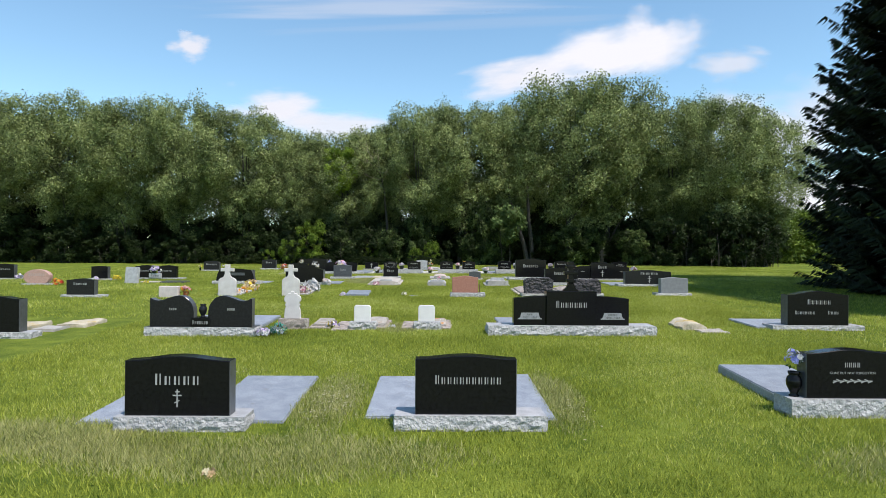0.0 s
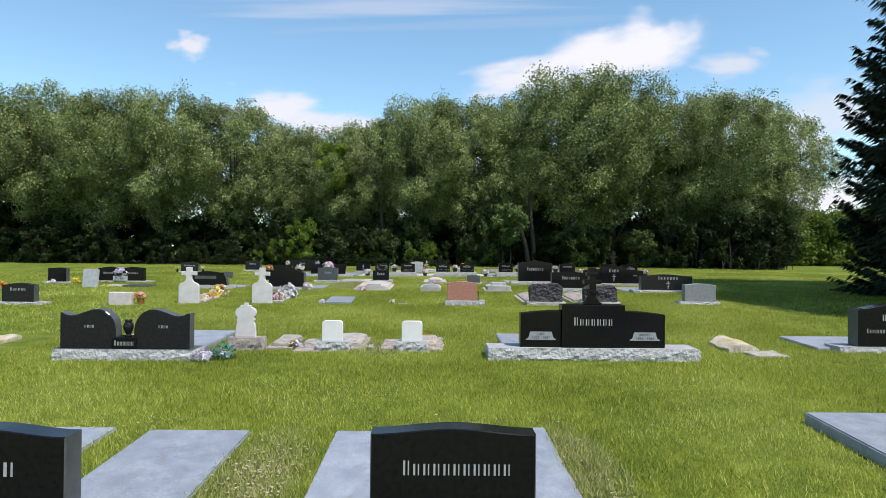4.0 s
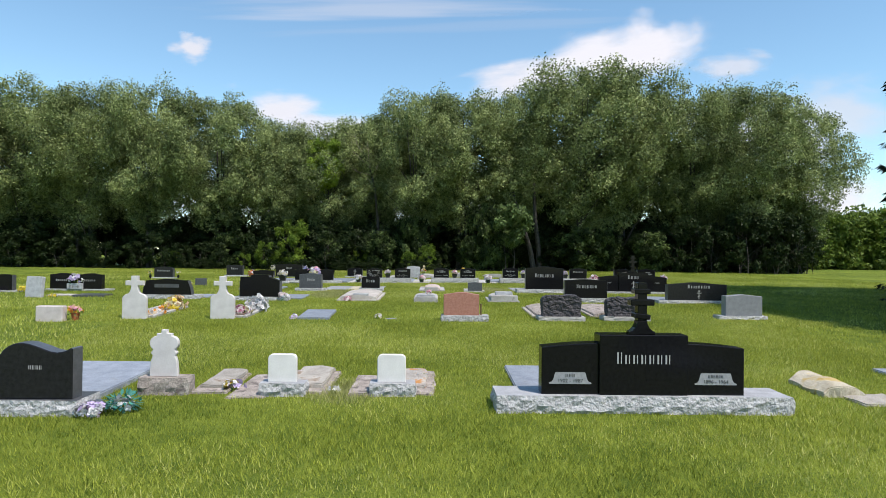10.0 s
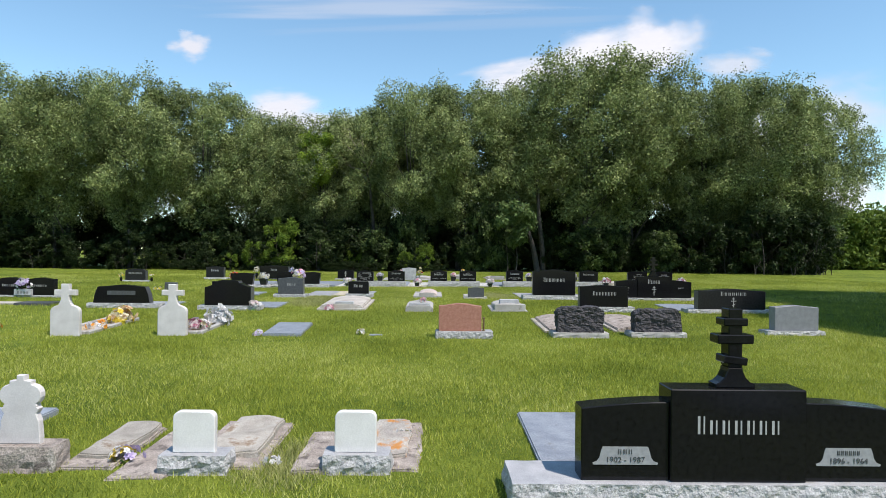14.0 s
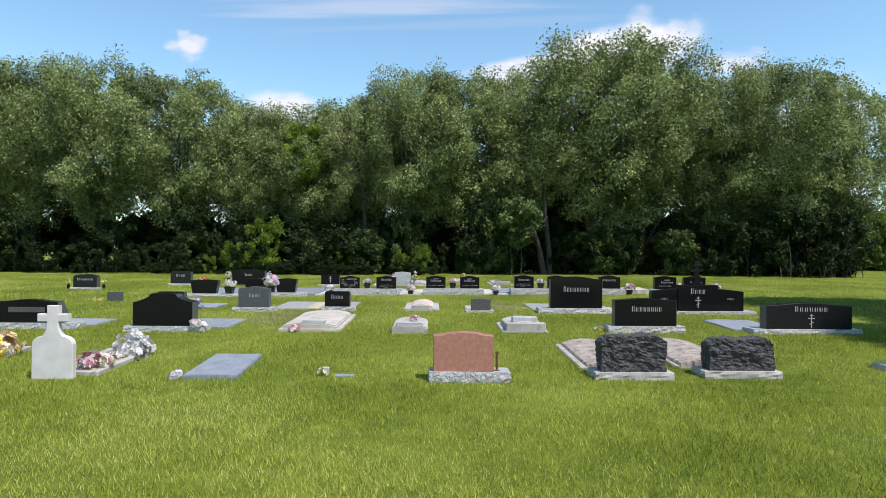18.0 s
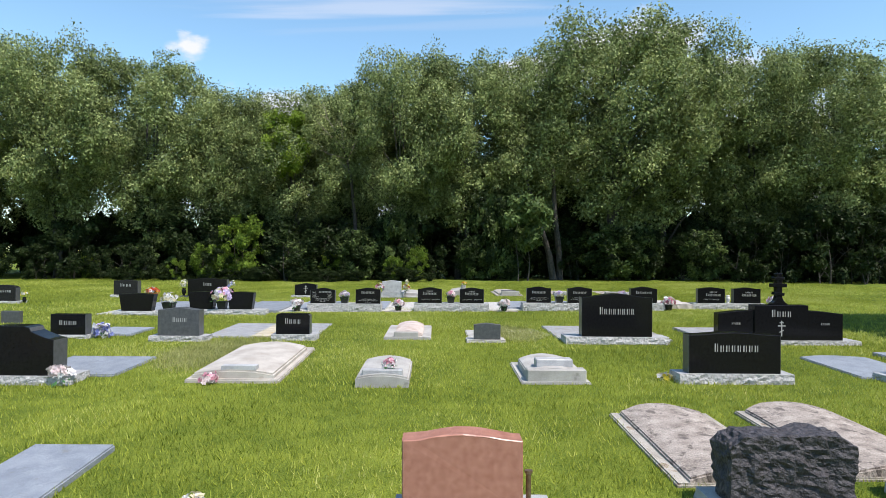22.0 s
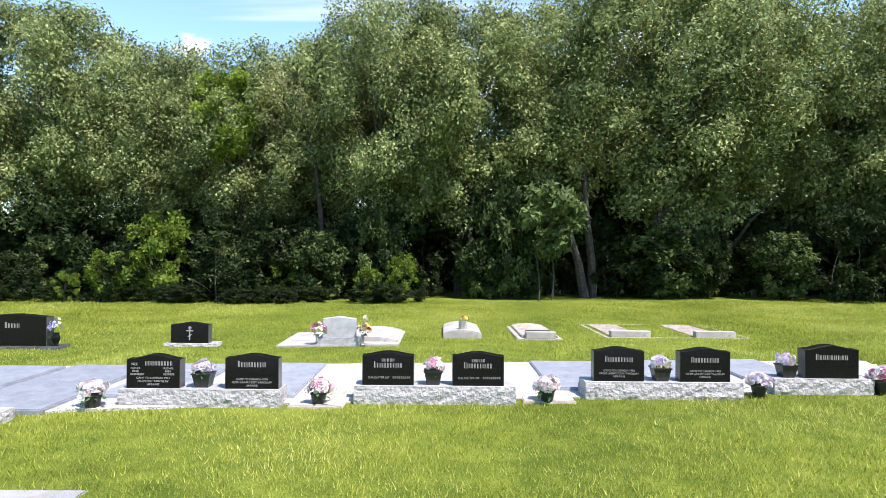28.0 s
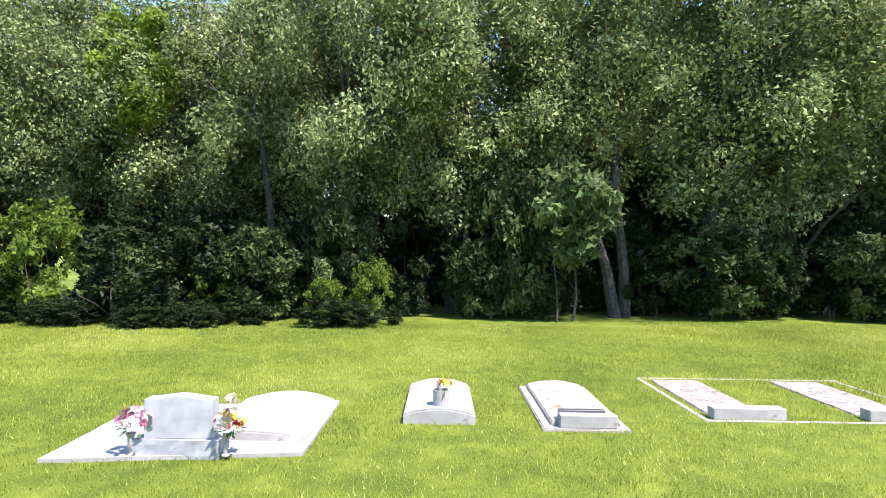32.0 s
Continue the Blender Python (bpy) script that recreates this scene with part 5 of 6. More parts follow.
part("tube", lathe(bmesh.new(), [(0.030, 0), (0.030, 0.01), (0.014, 0.015), (0.016, 0.2), (0.024, 0.21), (0.024, 0.222), (0.018, 0.222)], 12), BRASS, ob)


def rock_block(w, h, t, seed):
    """A boulder-like block with a broken face."""
    bm = bmesh.new()
    r = bmesh.ops.create_cube(bm, size=1)
    bmesh.ops.subdivide_edges(bm, edges=bm.edges[:], cuts=15, use_grid_fill=True)
    for v in bm.verts:
        c = v.co
        k = Vector((c.x * w, (c.y + 0.5) * t, (c.z + 0.5) * h))
        n1 = 0.6 * noise.noise(k * 6 + Vector((seed, 0, 0))) + 0.55 * noise.noise(k * 15 + Vector((0, seed, 0))) + 0.4 * noise.noise(k * 34)
        push = Vector((c.x, c.y, c.z)).normalized()
        rnd = max(0, (abs(c.x) - 0.40)) * max(0, (c.z - 0.34)) * 5
        v.co = k + push * n1 * 0.046 - Vector((math.copysign(rnd, c.x) * w, 0, rnd * h))
        v.co.z = max(v.co.z, 0)
    return bm


for x, y, dx, dw, dh, seed in ((2.93, 16.64, 2.93, 0.76, 0.42, 1.0), (4.26, 16.74, 4.27, 0.79, 0.38, 7.0)):
    ob = thing("rough_headstone", x, y, "dark rough-hewn stone block on a pale base before an old cover", "headstone", GROUP)
    part("base", rock_base(0.93, 0.40, 0.09, 0.018, seed), [PALECON, PALECON], ob)
    part("die", rock_block(dw, dh, 0.24, seed), DARKROCK, ob).location = (dx - x, 0.08, 0.09)
    BARE.append((x - 0.46, x + 0.46, y, y + 0.4))
cover = slab("grave_cover", 2.50, 3.26, 17.22, 18.85, 0.06, MOTTLED, "stained mottled concrete grave cover with a rounded head", "grave cover", "old grave covers", wobble=0.012, head=True, arch=0.05)
slab("grave_cover", 2.41, 3.35, 17.2, 18.9, 0.03, CONCRETE, "pale concrete kerb round an old cover", "grave cover", "old grave covers", into=cover)
cover = slab("grave_cover", 3.74, 4.54, 17.34, 18.95, 0.06, MOTTLED, "stained mottled concrete grave cover with a rounded head", "grave cover", "old grave covers", wobble=0.012, head=True, arch=0.05)
slab("grave_cover", 3.66, 4.62, 17.32, 19.0, 0.03, CONCRETE, "pale concrete kerb round an old cover", "grave cover", "old grave covers", into=cover)
headstone(6.80, 17.12, 1.0, 0.08, 6.83, 0.77, 0.49, 0.52, serpentine, STEELGREY, "light grey granite headstone on a low grey base", group=GROUP, dt=0.2)

# ---- fourth row ----
_, d = headstone(-6.40, 20.1, 1.55, 0.11, -6.44, 1.25, 0.47, 0.51, trapezoid, BLACK, "black granite headstone with splayed sides and a pale name band", group=GROUP, dt=0.2, bd=0.42)
part("name_plate", box(bmesh.new(), -0.31, 0.31, -0.004, 0.004, 0.18, 0.27), MIDGREY, d, "satin grey name band")
cut(bars([(0.02, 0.19, 0.34, 0.055, 5)], -0.004), DARKLETTER, d)
slab("grave_slab", -6.9, -5.5, 20.55, 21.4, 0.025, LEDGER, "grey granite grave slab behind a black headstone", group="grave slabs")
headstone(-4.0, 19.9, 1.34, 0.10, -4.03, 1.01, 0.50, 0.65, plateau, BLACK, "dark granite headstone with curved shoulders and a flat crown", group=GROUP, dt=0.26, bd=0.44)
slab("grave_slab", -4.2, -3.05, 20.35, 21.5, 0.03, LEDGER, "grey granite grave slab behind a dark headstone", group="grave slabs")
flower_heap(-3.42, 19.93, 0.12, "white and pink artificial lilies on a headstone's base", [P_WHITE, P_BLUSH], 30, 0.034, z=ground(19.85) + 0.08, squash=0.9)
cover = slab("grave_cover", -2.05, -1.11, 20.13, 21.98, 0.10, CREAM, "large cream concrete grave cover with an arched top", "grave cover", "old grave covers", bevel=0.02, head=True, arch=0.045)
slab("grave_cover", -2.11, -1.04, 20.08, 22.2, 0.045, CREAM, "cream concrete kerb under a large cover", "grave cover", "old grave covers", into=cover)
ob = thing("name_block", -1.52, 20.2, "low dark-edged block on a cream grave cover", "grave marker", "", ground(20.3) + 0.13)
part("block", box(bmesh.new(), -0.20, 0.20, -0.05, 0.07, 0, 0.055, 0.006), GREY, ob)
flower_heap(-1.83, 20.06, 0.12, "pink artificial flowers lying on a cream cover", [P_PINK, P_BLUSH], 44, 0.026, squash=0.7)
slab("grave_cover", -0.15, 0.45, 19.92, 20.98, 0.11, PALECON, "small pale concrete cover with an arched top", "grave cover", "old grave covers", head=True, bevel=0.02, arch=0.04)
ob = thing("name_block", 0.16, 19.94, "sloped pale concrete name block on a small cover", "grave marker", "", ground(20.2) + 0.10)
part("block", box(bmesh.new(), -0.24, 0.22, 0.03, 0.15, 0.01, 0.085, 0.01), GREY, ob)
flower_heap(0.22, 20.07, 0.075, "pink artificial flowers on a small pale cover", [P_PINK, P_WHITE], 26, 0.026, z=ground(20.3) + 0.20, squash=1.2)
cover = slab("grave_cover", 1.82, 2.48, 20.17, 21.05, 0.12, PALECON, "pale concrete grave cover with an arched top", "grave cover", "old grave covers", head=True, arch=0.055)
slab("grave_cover", 1.74, 2.55, 20.12, 21.28, 0.03, PALECON, "pale concrete kerb round an old cover", "grave cover", "old grave covers", into=cover)
ob = thing("name_block", 2.14, 20.19, "raised pale concrete block on a grave cover", "grave marker", "", ground(20.4) + 0.06)
part("block", box(bmesh.new(), -0.33, 0.36, -0.05, 0.12, -0.05, 0.10, 0.012), PALECON, ob)
part("top_block", box(bmesh.new(), -0.20, 0.24, 0.13, 0.30, 0.06, 0.19, 0.012), GREY, ob)
headstone(4.27, 20.15, 1.35, 0.12, 4.26, 1.09, 0.57, 0.60, serpentine, BLACK, "wide black granite headstone on a pale grey base", [(0.02, 0.255, 0.54, 0.075, 8)], group=GROUP, dt=0.18)
flower_heap(3.48, 20.35, 0.09, "yellow and white flowers lying beside a base", [P_YELLOW, P_WHITE, P_CREAM], 24, 0.024)
headstone(7.08, 20.12, 1.92, 0.09, 7.12, 1.52, 0.50, 0.55, serpentine, CHARCOAL, "long dark granite headstone with a cut cross on a grey base", [(0.04, 0.31, 0.60, 0.07, 7)], (0.04, 0.03, 0.24), group=GROUP, dt=0.22, bd=0.42)
slab("grave_slab", 5.95, 6.9, 20.5, 21.8, 0.03, LEDGER, "pale grey granite grave slab beside a long headstone", group="grave slabs", head=True)
slab("grave_slab", 7.2, 8.1, 20.7, 22.1, 0.05, LEDGER, "pale grey granite grave slab behind a long headstone", group="grave slabs")
# stones at the far side of that row
dl = thing("companion_headstone", -9.92, 22.25, "black double headstone with a pale middle block and lilac flowers", "headstone", GROUP)
part("base", rock_base(1.81, 0.40, 0.05, 0.015, 4), [GREY, ROCK], dl)
for s in (-1, 1):
    d = part("wing", outline(serpentine(0.68, 0.41, 0.45), 0.18, 0.006), BLACK, dl)
    d.location = (s * 0.40 - 0.06, 0.07, 0.05)
    cut(bars([(0, 0.22, 0.34, 0.05, 6)], 0), LETTER, d)
d = part("centre_block", box(bmesh.new(), -0.22, 0.22, 0, 0.2, 0, 0.16, 0.006), GREY, dl)
d.location = (-0.06, 0.0, 0.05)
cut(bars([(0, 0.04, 0.30, 0.06, 4)], 0), DARKLETTER, d)
flower_heap(-9.98, 22.37, 0.21, "lilac and white artificial flowers on a double headstone", [P_LILAC, P_WHITE], 60, 0.042, z=ground(21.6) + 0.24, squash=1.0)
headstone(-11.6, 21.6, 0.96, 0.05, -11.65, 0.58, 0.47, 0.49, serpentine, BLACK, "small black headstone on a wide low base", group=GROUP)
flower_heap(-11.02, 21.65, 0.15, "yellow artificial flowers beside a black headstone", [P_YELLOW], 34, 0.034, squash=0.9)
flower_heap(-11.7, 21.5, 0.12, "white flowers lying before a black headstone", [P_WHITE, P_LILAC], 22, 0.03)
ob = thing("slab_headstone", -9.85, 20.2, "leaning blank pale grey stone slab", "headstone", GROUP, turn=-8)
part("die", outline(round_corner(0.44, 0.54, 0.54, 0.03), 0.12, 0.008), GREY, ob).rotation_euler = (radians(-5), radians(1.5), 0)
flower_heap(-9.38, 20.3, 0.09, "small yellow flowers in the grass", [P_YELLOW, P_WHITE], 16, 0.03)
slab("flat_marker", -9.75, -9.12, 20.6, 21.0, 0.03, CREAM, "flat cream marker in the grass", "grave marker")
slab("flat_marker", -9.0, -8.2, 20.45, 20.95, 0.05, MIDGREY, "flat dark marker in the grass", "grave marker")
headstone(-15.0, 21.6, 1.03, 0.05, -15.04, 0.85, 0.52, 0.55, serpentine, BLACK, "black headstone on a low pale base", [(0.1, 0.28, 0.4, 0.05, 6)], group=GROUP)
flower_heap(-14.45, 21.7, 0.15, "white artificial flowers beside a black headstone", [P_WHITE, P_LILAC], 30, 0.034, squash=1.1)

# ---- fifth row ----
headstone(-3.35, 22.83, 0.9, 0.09, -3.35, 0.66, 0.50, 0.535, serpentine, MIDGREY, "mid-grey granite headstone on a pale base", [(0.02, 0.22, 0.24, 0.06, 4)], group=GROUP, dt=0.2)
slab("grave_slab", -3.1, -2.30, 23.3, 25.1, 0.02, GREYSLAB, "weathered grey granite grave slab with worn edges", group="grave slabs")
slab("grave_slab", -2.34, -1.98, 23.35, 25.0, 0.024, OCHRE, "narrow cream concrete border beside a grave slab", group="grave slabs")
headstone(-1.55, 23.0, 0.72, 0.10, -1.57, 0.55, 0.43, 0.435, round_corner, BLACK, "small black granite headstone on a cracked pale base", [(0.0, 0.17, 0.27, 0.07, 4)], group=GROUP, dt=0.16)
slab("grave_slab", -1.9, -1.27, 23.5, 25.2, 0.016, GREYSLAB, "weathered grey granite grave slab behind a small black headstone", group="grave slabs")
cover = slab("grave_cover", 0.05, 0.53, 23.28, 24.6, 0.09, PINKCON, "pink-stained concrete cover with an arched top", "grave cover", "old grave covers", head=True, wobble=0.008, arch=0.055)
slab("grave_cover", -0.11, 0.67, 23.2, 24.75, 0.05, PALECON, "pale concrete kerb round an old stained cover", "grave cover", "old grave covers", into=cover)
ob = thing("name_block", 0.26, 23.24, "pale concrete name block on an old cover", "grave marker", "", ground(23.5) + 0.02)
part("block", box(bmesh.new(), -0.20, 0.20, -0.02, 0.08, 0, 0.105, 0.008), PALECON, ob)
headstone(1.56, 22.92, 0.62, 0.05, 1.58, 0.43, 0.29, 0.31, serpentine, MIDGREY, "small dark grey headstone on a pale concrete kerb", group=GROUP, dt=0.12, base_mats=[PALECON, PALECON])
slab("grave_cover", 1.28, 1.86, 23.24, 24.3, 0.03, PALECON, "pale concrete kerb behind a small headstone", "grave cover", "old grave covers")
headstone(3.66, 22.85, 1.66, 0.12, 3.66, 1.14, 0.75, 0.81, serpentine, BLACK, "tall black granite headstone on a long grey base", [(0.0, 0.36, 0.58, 0.09, 8)], group=GROUP, dt=0.2, bd=0.4)
slab("grave_slab", 2.80, 3.55, 23.25, 25.05, 0.022, GREYSLAB, "weathered grey granite grave slab behind a tall headstone", group="grave slabs")
slab("grave_slab", 3.95, 4.7, 23.25, 25.05, 0.022, GREYSLAB, "weathered grey granite grave slab behind a tall headstone", group="grave slabs")
fam2 = thing("family_monument", 6.36, 22.92, "black three-part monument with a stone cross on top", "headstone", GROUP)
part("base", rock_base(2.55, 0.44, 0.07, 0.02, 9), [GREY, ROCK], fam2)
d = monument(fam2, 1.02, 0.43, 0.48, 0.57, 0.88, 0.07, 0.07, None, None)
cut(bars([(0, 0.38, 0.34, 0.09, 4)], 0), LETTER, d)
part("cross_emblem", three_bar_cross(0.0, 0.07, 0.25, 0), LETTER, d)
stone_cross(fam2, 0.52, 0.13, 0.64)
BARE.append((5.1, 7.6, 22.92, 23.36))
slab("grave_slab", 5.25, 6.1, 23.4, 24.75, 0.05, GREYSLAB, "weathered grey granite grave slab beside a family monument", group="grave slabs")
headstone(-5.2, 23.04, 0.66, 0.06, -5.22, 0.57, 0.39, 0.40, square_top, BLACK, "small black headstone with blue and white flowers", [(0.0, 0.16, 0.30, 0.06, 4)], group=GROUP)
slab("grave_slab", -5.1, -4.35, 23.4, 24.3, 0.04, LEDGER, "grey granite grave slab behind a small headstone", group="grave slabs")
flower_heap(-4.72, 23.2, 0.17, "blue, white and lilac artificial flowers beside a small headstone", [P_WHITE, P_BLUE, P_LILAC], 60, 0.034, squash=1.2)
ob = thing("small_headstone", -7.37, 24.9, "small grey upright stone in the grass", "headstone", GROUP)
part("die", outline(square_top(0.36, 0.24, 0.24), 0.1, 0.008), MIDGREY, ob)
flower_heap(-7.75, 24.9, 0.11, "white artificial flowers beside a small stone", [P_WHITE, P_YELLOW], 22, 0.03, squash=1.2)

# ---- the long row with the gravel bed ----
sheet("gravel_bed", [(-6.6, 26.5), (-4.7, 26.85), (-1.3, 27.55), (2.0, 27.95), (4.6, 28.3), (6.6, 28.6), (6.6, 30.6), (3.5, 30.36), (-1.3, 29.95), (-6.6, 29.4)], 0.022, GRAVEL, "bed of white gravel round the grave slabs", "gravel", "structure", 0.06)
BARE.append((-6.5, 6.5, 28.4, 29.5))
BARE.append((-6.5, -1.0, 27.3, 29.4))
BARE.append((-6.5, -4.0, 26.8, 29.3))
BARE.append((0.0, 6.5, 28.2, 30.1))
for x0, x1, y0, y1 in ((-6.4, -5.2, 26.9, 29.3), (-4.9, -4.0, 27.1, 29.5), (-3.9, -2.85, 27.15, 29.6), (-2.65, -1.75, 27.8, 29.75), (-1.35, -0.47, 27.85, 29.88), (2.52, 3.47, 28.35, 30.2), (3.9, 4.87, 28.45, 30.35), (5.2, 6.05, 28.7, 30.5)):
    slab("grave_slab", x0, x1, y0, y1, 0.06, LEDGER, "blue-grey granite grave slab set in white gravel", group="grave slabs in gravel")


def pair(x, y, bw, bh, dies, label):
    """Two small black dies that share one rough base."""
    ob = thing("double_headstone", x, y, label, "headstone", GROUP)
    part("base", rock_base(bw, 0.36, bh, 0.02, x), [GREY, ROCK], ob)
    BARE.append((x - bw / 2, x + bw / 2, y, y + 0.36))
    out = []
    for dx, dw, sh, pk in dies:
        bm = outline(serpentine(dw, sh - bh, pk - bh), 0.14, 0.006)
        d = part("die", bm, dark_die(bm, BLACK), ob)
        d.location = (dx - x, 0.08, bh)
        out.append(d)
    return out


CAME = ("CAME TO CANADA 1910", "FROM LASHKY DIST YAROSLAV", "UKRAINE")


def lines(d, rows, z, size, step):
    for i, r in enumerate(rows):
        lettering(r, 0, z - i * step, size, 0, d, LETTER)


a, b = pair(-1.40, 27.48, 1.72, 0.19, [(-1.91, 0.58, 0.50, 0.55), (-0.85, 0.58, 0.52, 0.56)], "two black granite dies sharing one rough grey base")
lettering("NEE", -0.20, 0.245, 0.045, 0, a, LETTER)
cut(bars([(0.06, 0.245, 0.30, 0.045, 9), (-0.19, 0.172, 0.07, 0.022, 4), (0.16, 0.172, 0.07, 0.022, 4), (-0.17, 0.140, 0.15, 0.022, 9), (0.17, 0.140, 0.12, 0.022, 7)], 0), LETTER, a)
for sx, w in ((-0.19, "FATHER"), (0.16, "MOTHER")):
    lettering(w, sx, 0.205, 0.032, 0, a, LETTER)
lines(a, ("CAME TO CANADA 1912", "FROM DIST YAROSLAV", "UKRAINE"), 0.10, 0.036, 0.034)
cut(bars([(0, 0.235, 0.31, 0.052, 9)], 0), LETTER, b)
lines(b, CAME, 0.095, 0.034, 0.034)
a, b = pair(1.12, 27.67, 1.78, 0.20, [(0.60, 0.575, 0.53, 0.57), (1.60, 0.575, 0.53, 0.57)], "two black granite dies on one rough grey base")
for d, n in ((a, 5), (b, 6)):
    cut(bars([(0, 0.262, 0.15, 0.034, n), (0, 0.195, 0.32, 0.052, 9), (0.15, 0.075, 0.20, 0.026, 9)], 0), LETTER, d)
    lettering("DAUGHTER OF", -0.105, 0.075, 0.038, 0, d, LETTER)
a, b = pair(3.76, 27.97, 1.82, 0.20, [(3.25, 0.59, 0.55, 0.59), (4.25, 0.59, 0.55, 0.59)], "two black granite dies sharing one rough grey base")
for d in (a, b):
    cut(bars([(0, 0.225, 0.33, 0.052, 9)], 0), LETTER, d)
    lines(d, CAME, 0.115, 0.036, 0.034)
headstone(5.80, 28.29, 1.20, 0.19, 5.92, 0.66, 0.54, 0.59, serpentine, BLACK, "black granite headstone on a rough grey base", [(0.0, 0.225, 0.40, 0.055, 9)], group=GROUP, dt=0.16)
a, b = pair(8.24, 28.72, 1.86, 0.16, [(7.80, 0.70, 0.53, 0.565), (8.72, 0.70, 0.53, 0.565)], "two black granite dies on one pale grey base")
for d in (a, b):
    cut(bars([(0.05, 0.26, 0.20, 0.04, 6), (0.05, 0.18, 0.38, 0.055, 9)], 0), LETTER, d)
lettering("CAME TO CANADA", 0.0, 0.08, 0.05, 0, a, LETTER)
stone_vase(8.26, 28.88, 0.20, "white vase between two black dies", ground(28.72) + 0.16, mat=WHITE)
for x, y, z, mats in ((-1.41, 27.68, ground(27.48) + 0.19, [P_BLUSH, P_WHITE, P_LILAC]), (1.10, 27.85, ground(27.67) + 0.20, [P_BLUSH, P_BLUSH, P_PINK, P_WHITE]),
                      (3.76, 28.14, ground(27.97) + 0.20, [P_WHITE, P_CREAM, P_LILAC]), (5.42, 28.46, ground(28.29) + 0.19, [P_BLUSH, P_LILAC, P_WHITE])):
    square_pot(x, y, 0.20, 0.155, "black square pot of pale artificial flowers", mats, 0.115, z, 44, 0.032)
for x, y, w, h, sp, mats in ((-2.48, 27.42, 0.19, 0.15, 0.145, [P_BLUSH, P_WHITE]), (-0.14, 27.62, 0.18, 0.14, 0.14, [P_BLUSH, P_BLUSH, P_PINK, P_WHITE]), (2.38, 27.84, 0.18, 0.14, 0.145, [P_BLUSH, P_WHITE]),
                             (4.93, 28.16, 0.18, 0.14, 0.14, [P_BLUSH, P_LILAC, P_WHITE]), (6.55, 28.4, 0.20, 0.15, 0.17, [P_MAUVE, P_BLUSH, P_WHITE]), (9.4, 28.8, 0.20, 0.16, 0.17, [P_MAUVE, P_LILAC, P_WHITE])):
    round_pot(x, y, w, h, "black round pot of pink and white artificial flowers", mats, sp, None, 58, 0.036)
for x, y in ((-0.40, 27.5), (2.15, 27.78)):
    slab("paving_stone", x - 0.05, x + 0.55, y, y + 0.25, 0.03, CREAM, "low cream paving stone under a flower pot", "paving stone", wobble=0.02)
slab("broken_grave_cover", 6.6, 7.35, 28.75, 29.9, 0.13, CREAM, "old sandy concrete cover with a dark broken edge", "grave cover", wobble=0.04, head=True)
# flared dies with the big bouquet
ob = thing("double_headstone", -3.95, 26.62, "two black flared dies on one pale base with a bouquet between", "headstone", GROUP)
part("base", rock_base(1.86, 0.40, 0.12, 0.02, 5), [GREY, ROCK], ob)
for s in (-1, 1):
    part("die", outline(flared(0.58, 0.37, 0.39), 0.2, 0.006), BLACK, ob).location = (s * 0.43 - 0.04, 0.08, 0.12)
square_pot(-3.99, 26.8, 0.21, 0.17, "black square pot with a tall lilac and pink bouquet", [P_LILAC, P_WHITE, P_PINK, P_CREAM], 0.28, ground(26.62) + 0.12, 120, 0.042)
ob = thing("flared_headstone", -5.55, 26.42, "black flared headstone on a wide pale base", "headstone", GROUP)
part("base", rock_base(1.36, 0.40, 0.09, 0.02, 5), [GREY, ROCK], ob)
part("die", outline(flared(0.76, 0.36, 0.38), 0.2, 0.006), BLACK, ob).location = (-0.2, 0.08, 0.09)
square_pot(-5.08, 26.6, 0.24, 0.19, "black square pot of white artificial flowers", [P_WHITE, P_CREAM], 0.18, ground(26.42) + 0.09, 50, 0.036)
headstone(-8.2, 31.0, 0.95, 0.08, -8.25, 0.70, 0.49, 0.51, serpentine, CHARCOAL, "dark granite headstone on a pale base", [(0.0, 0.24, 0.32, 0.07, 4)], group=GROUP, dt=0.2)
round_pot(-7.5, 31.1, 0.34, 0.12, "orange bowl of red and white flowers beside a headstone", [P_RED, P_ORANGE, P_WHITE], 0.19, None, 70, 0.034, TERRACOTTA)
headstone(-10.35, 28.9, 0.95, 0.06, -10.37, 0.74, 0.40, 0.47, arched, CHARCOAL, "dark round-topped headstone between two bunches of flowers", [(0.0, 0.22, 0.5, 0.06, 9)], group=GROUP)
for dx, mats in ((-0.55, [P_YELLOW, P_CREAM]), (0.55, [P_YELLOW, P_WHITE])):
    stone_vase(-10.35 + dx, 29.0, 0.16, "small vase of yellow and white flowers", None, mats, 0.10, lift=0.6, blooms=22)

# ---- the last row, before the trees ----
headstone(-5.97, 31.2, 1.60, 0.05, -5.97, 1.15, 0.54, 0.575, serpentine, BLACK, "wide black granite headstone between two vases", [(0.0, 0.30, 0.26, 0.075, 5)], group=GROUP, dt=0.2, base_mats=[MIDGREY, MIDGREY])
for dx, mats in ((-0.70, [P_WHITE, P_CREAM]), (0.70, [P_LILAC, P_BLUE, P_WHITE])):
    stone_vase(-5.97 + dx, 31.32, 0.22, "black vase of pale artificial flowers beside a headstone", ground(31.2) + 0.05, mats, 0.13, lift=0.7, blooms=40)
headstone(-3.15, 31.6, 0.90, 0.06, -3.17, 0.66, 0.38, 0.42, serpentine, BLACK, "small black headstone with a cut cross on a pale base", (), (0.0, 0.055, 0.24), group=GROUP, dt=0.16)
sheet("concrete_pad", [(-1.66, 31.62), (0.45, 31.9), (0.45, 33.8), (-1.68, 33.4)], 0.035, PALECON, "pale concrete pad under a white headstone", "concrete pad", "structure", 0.02)
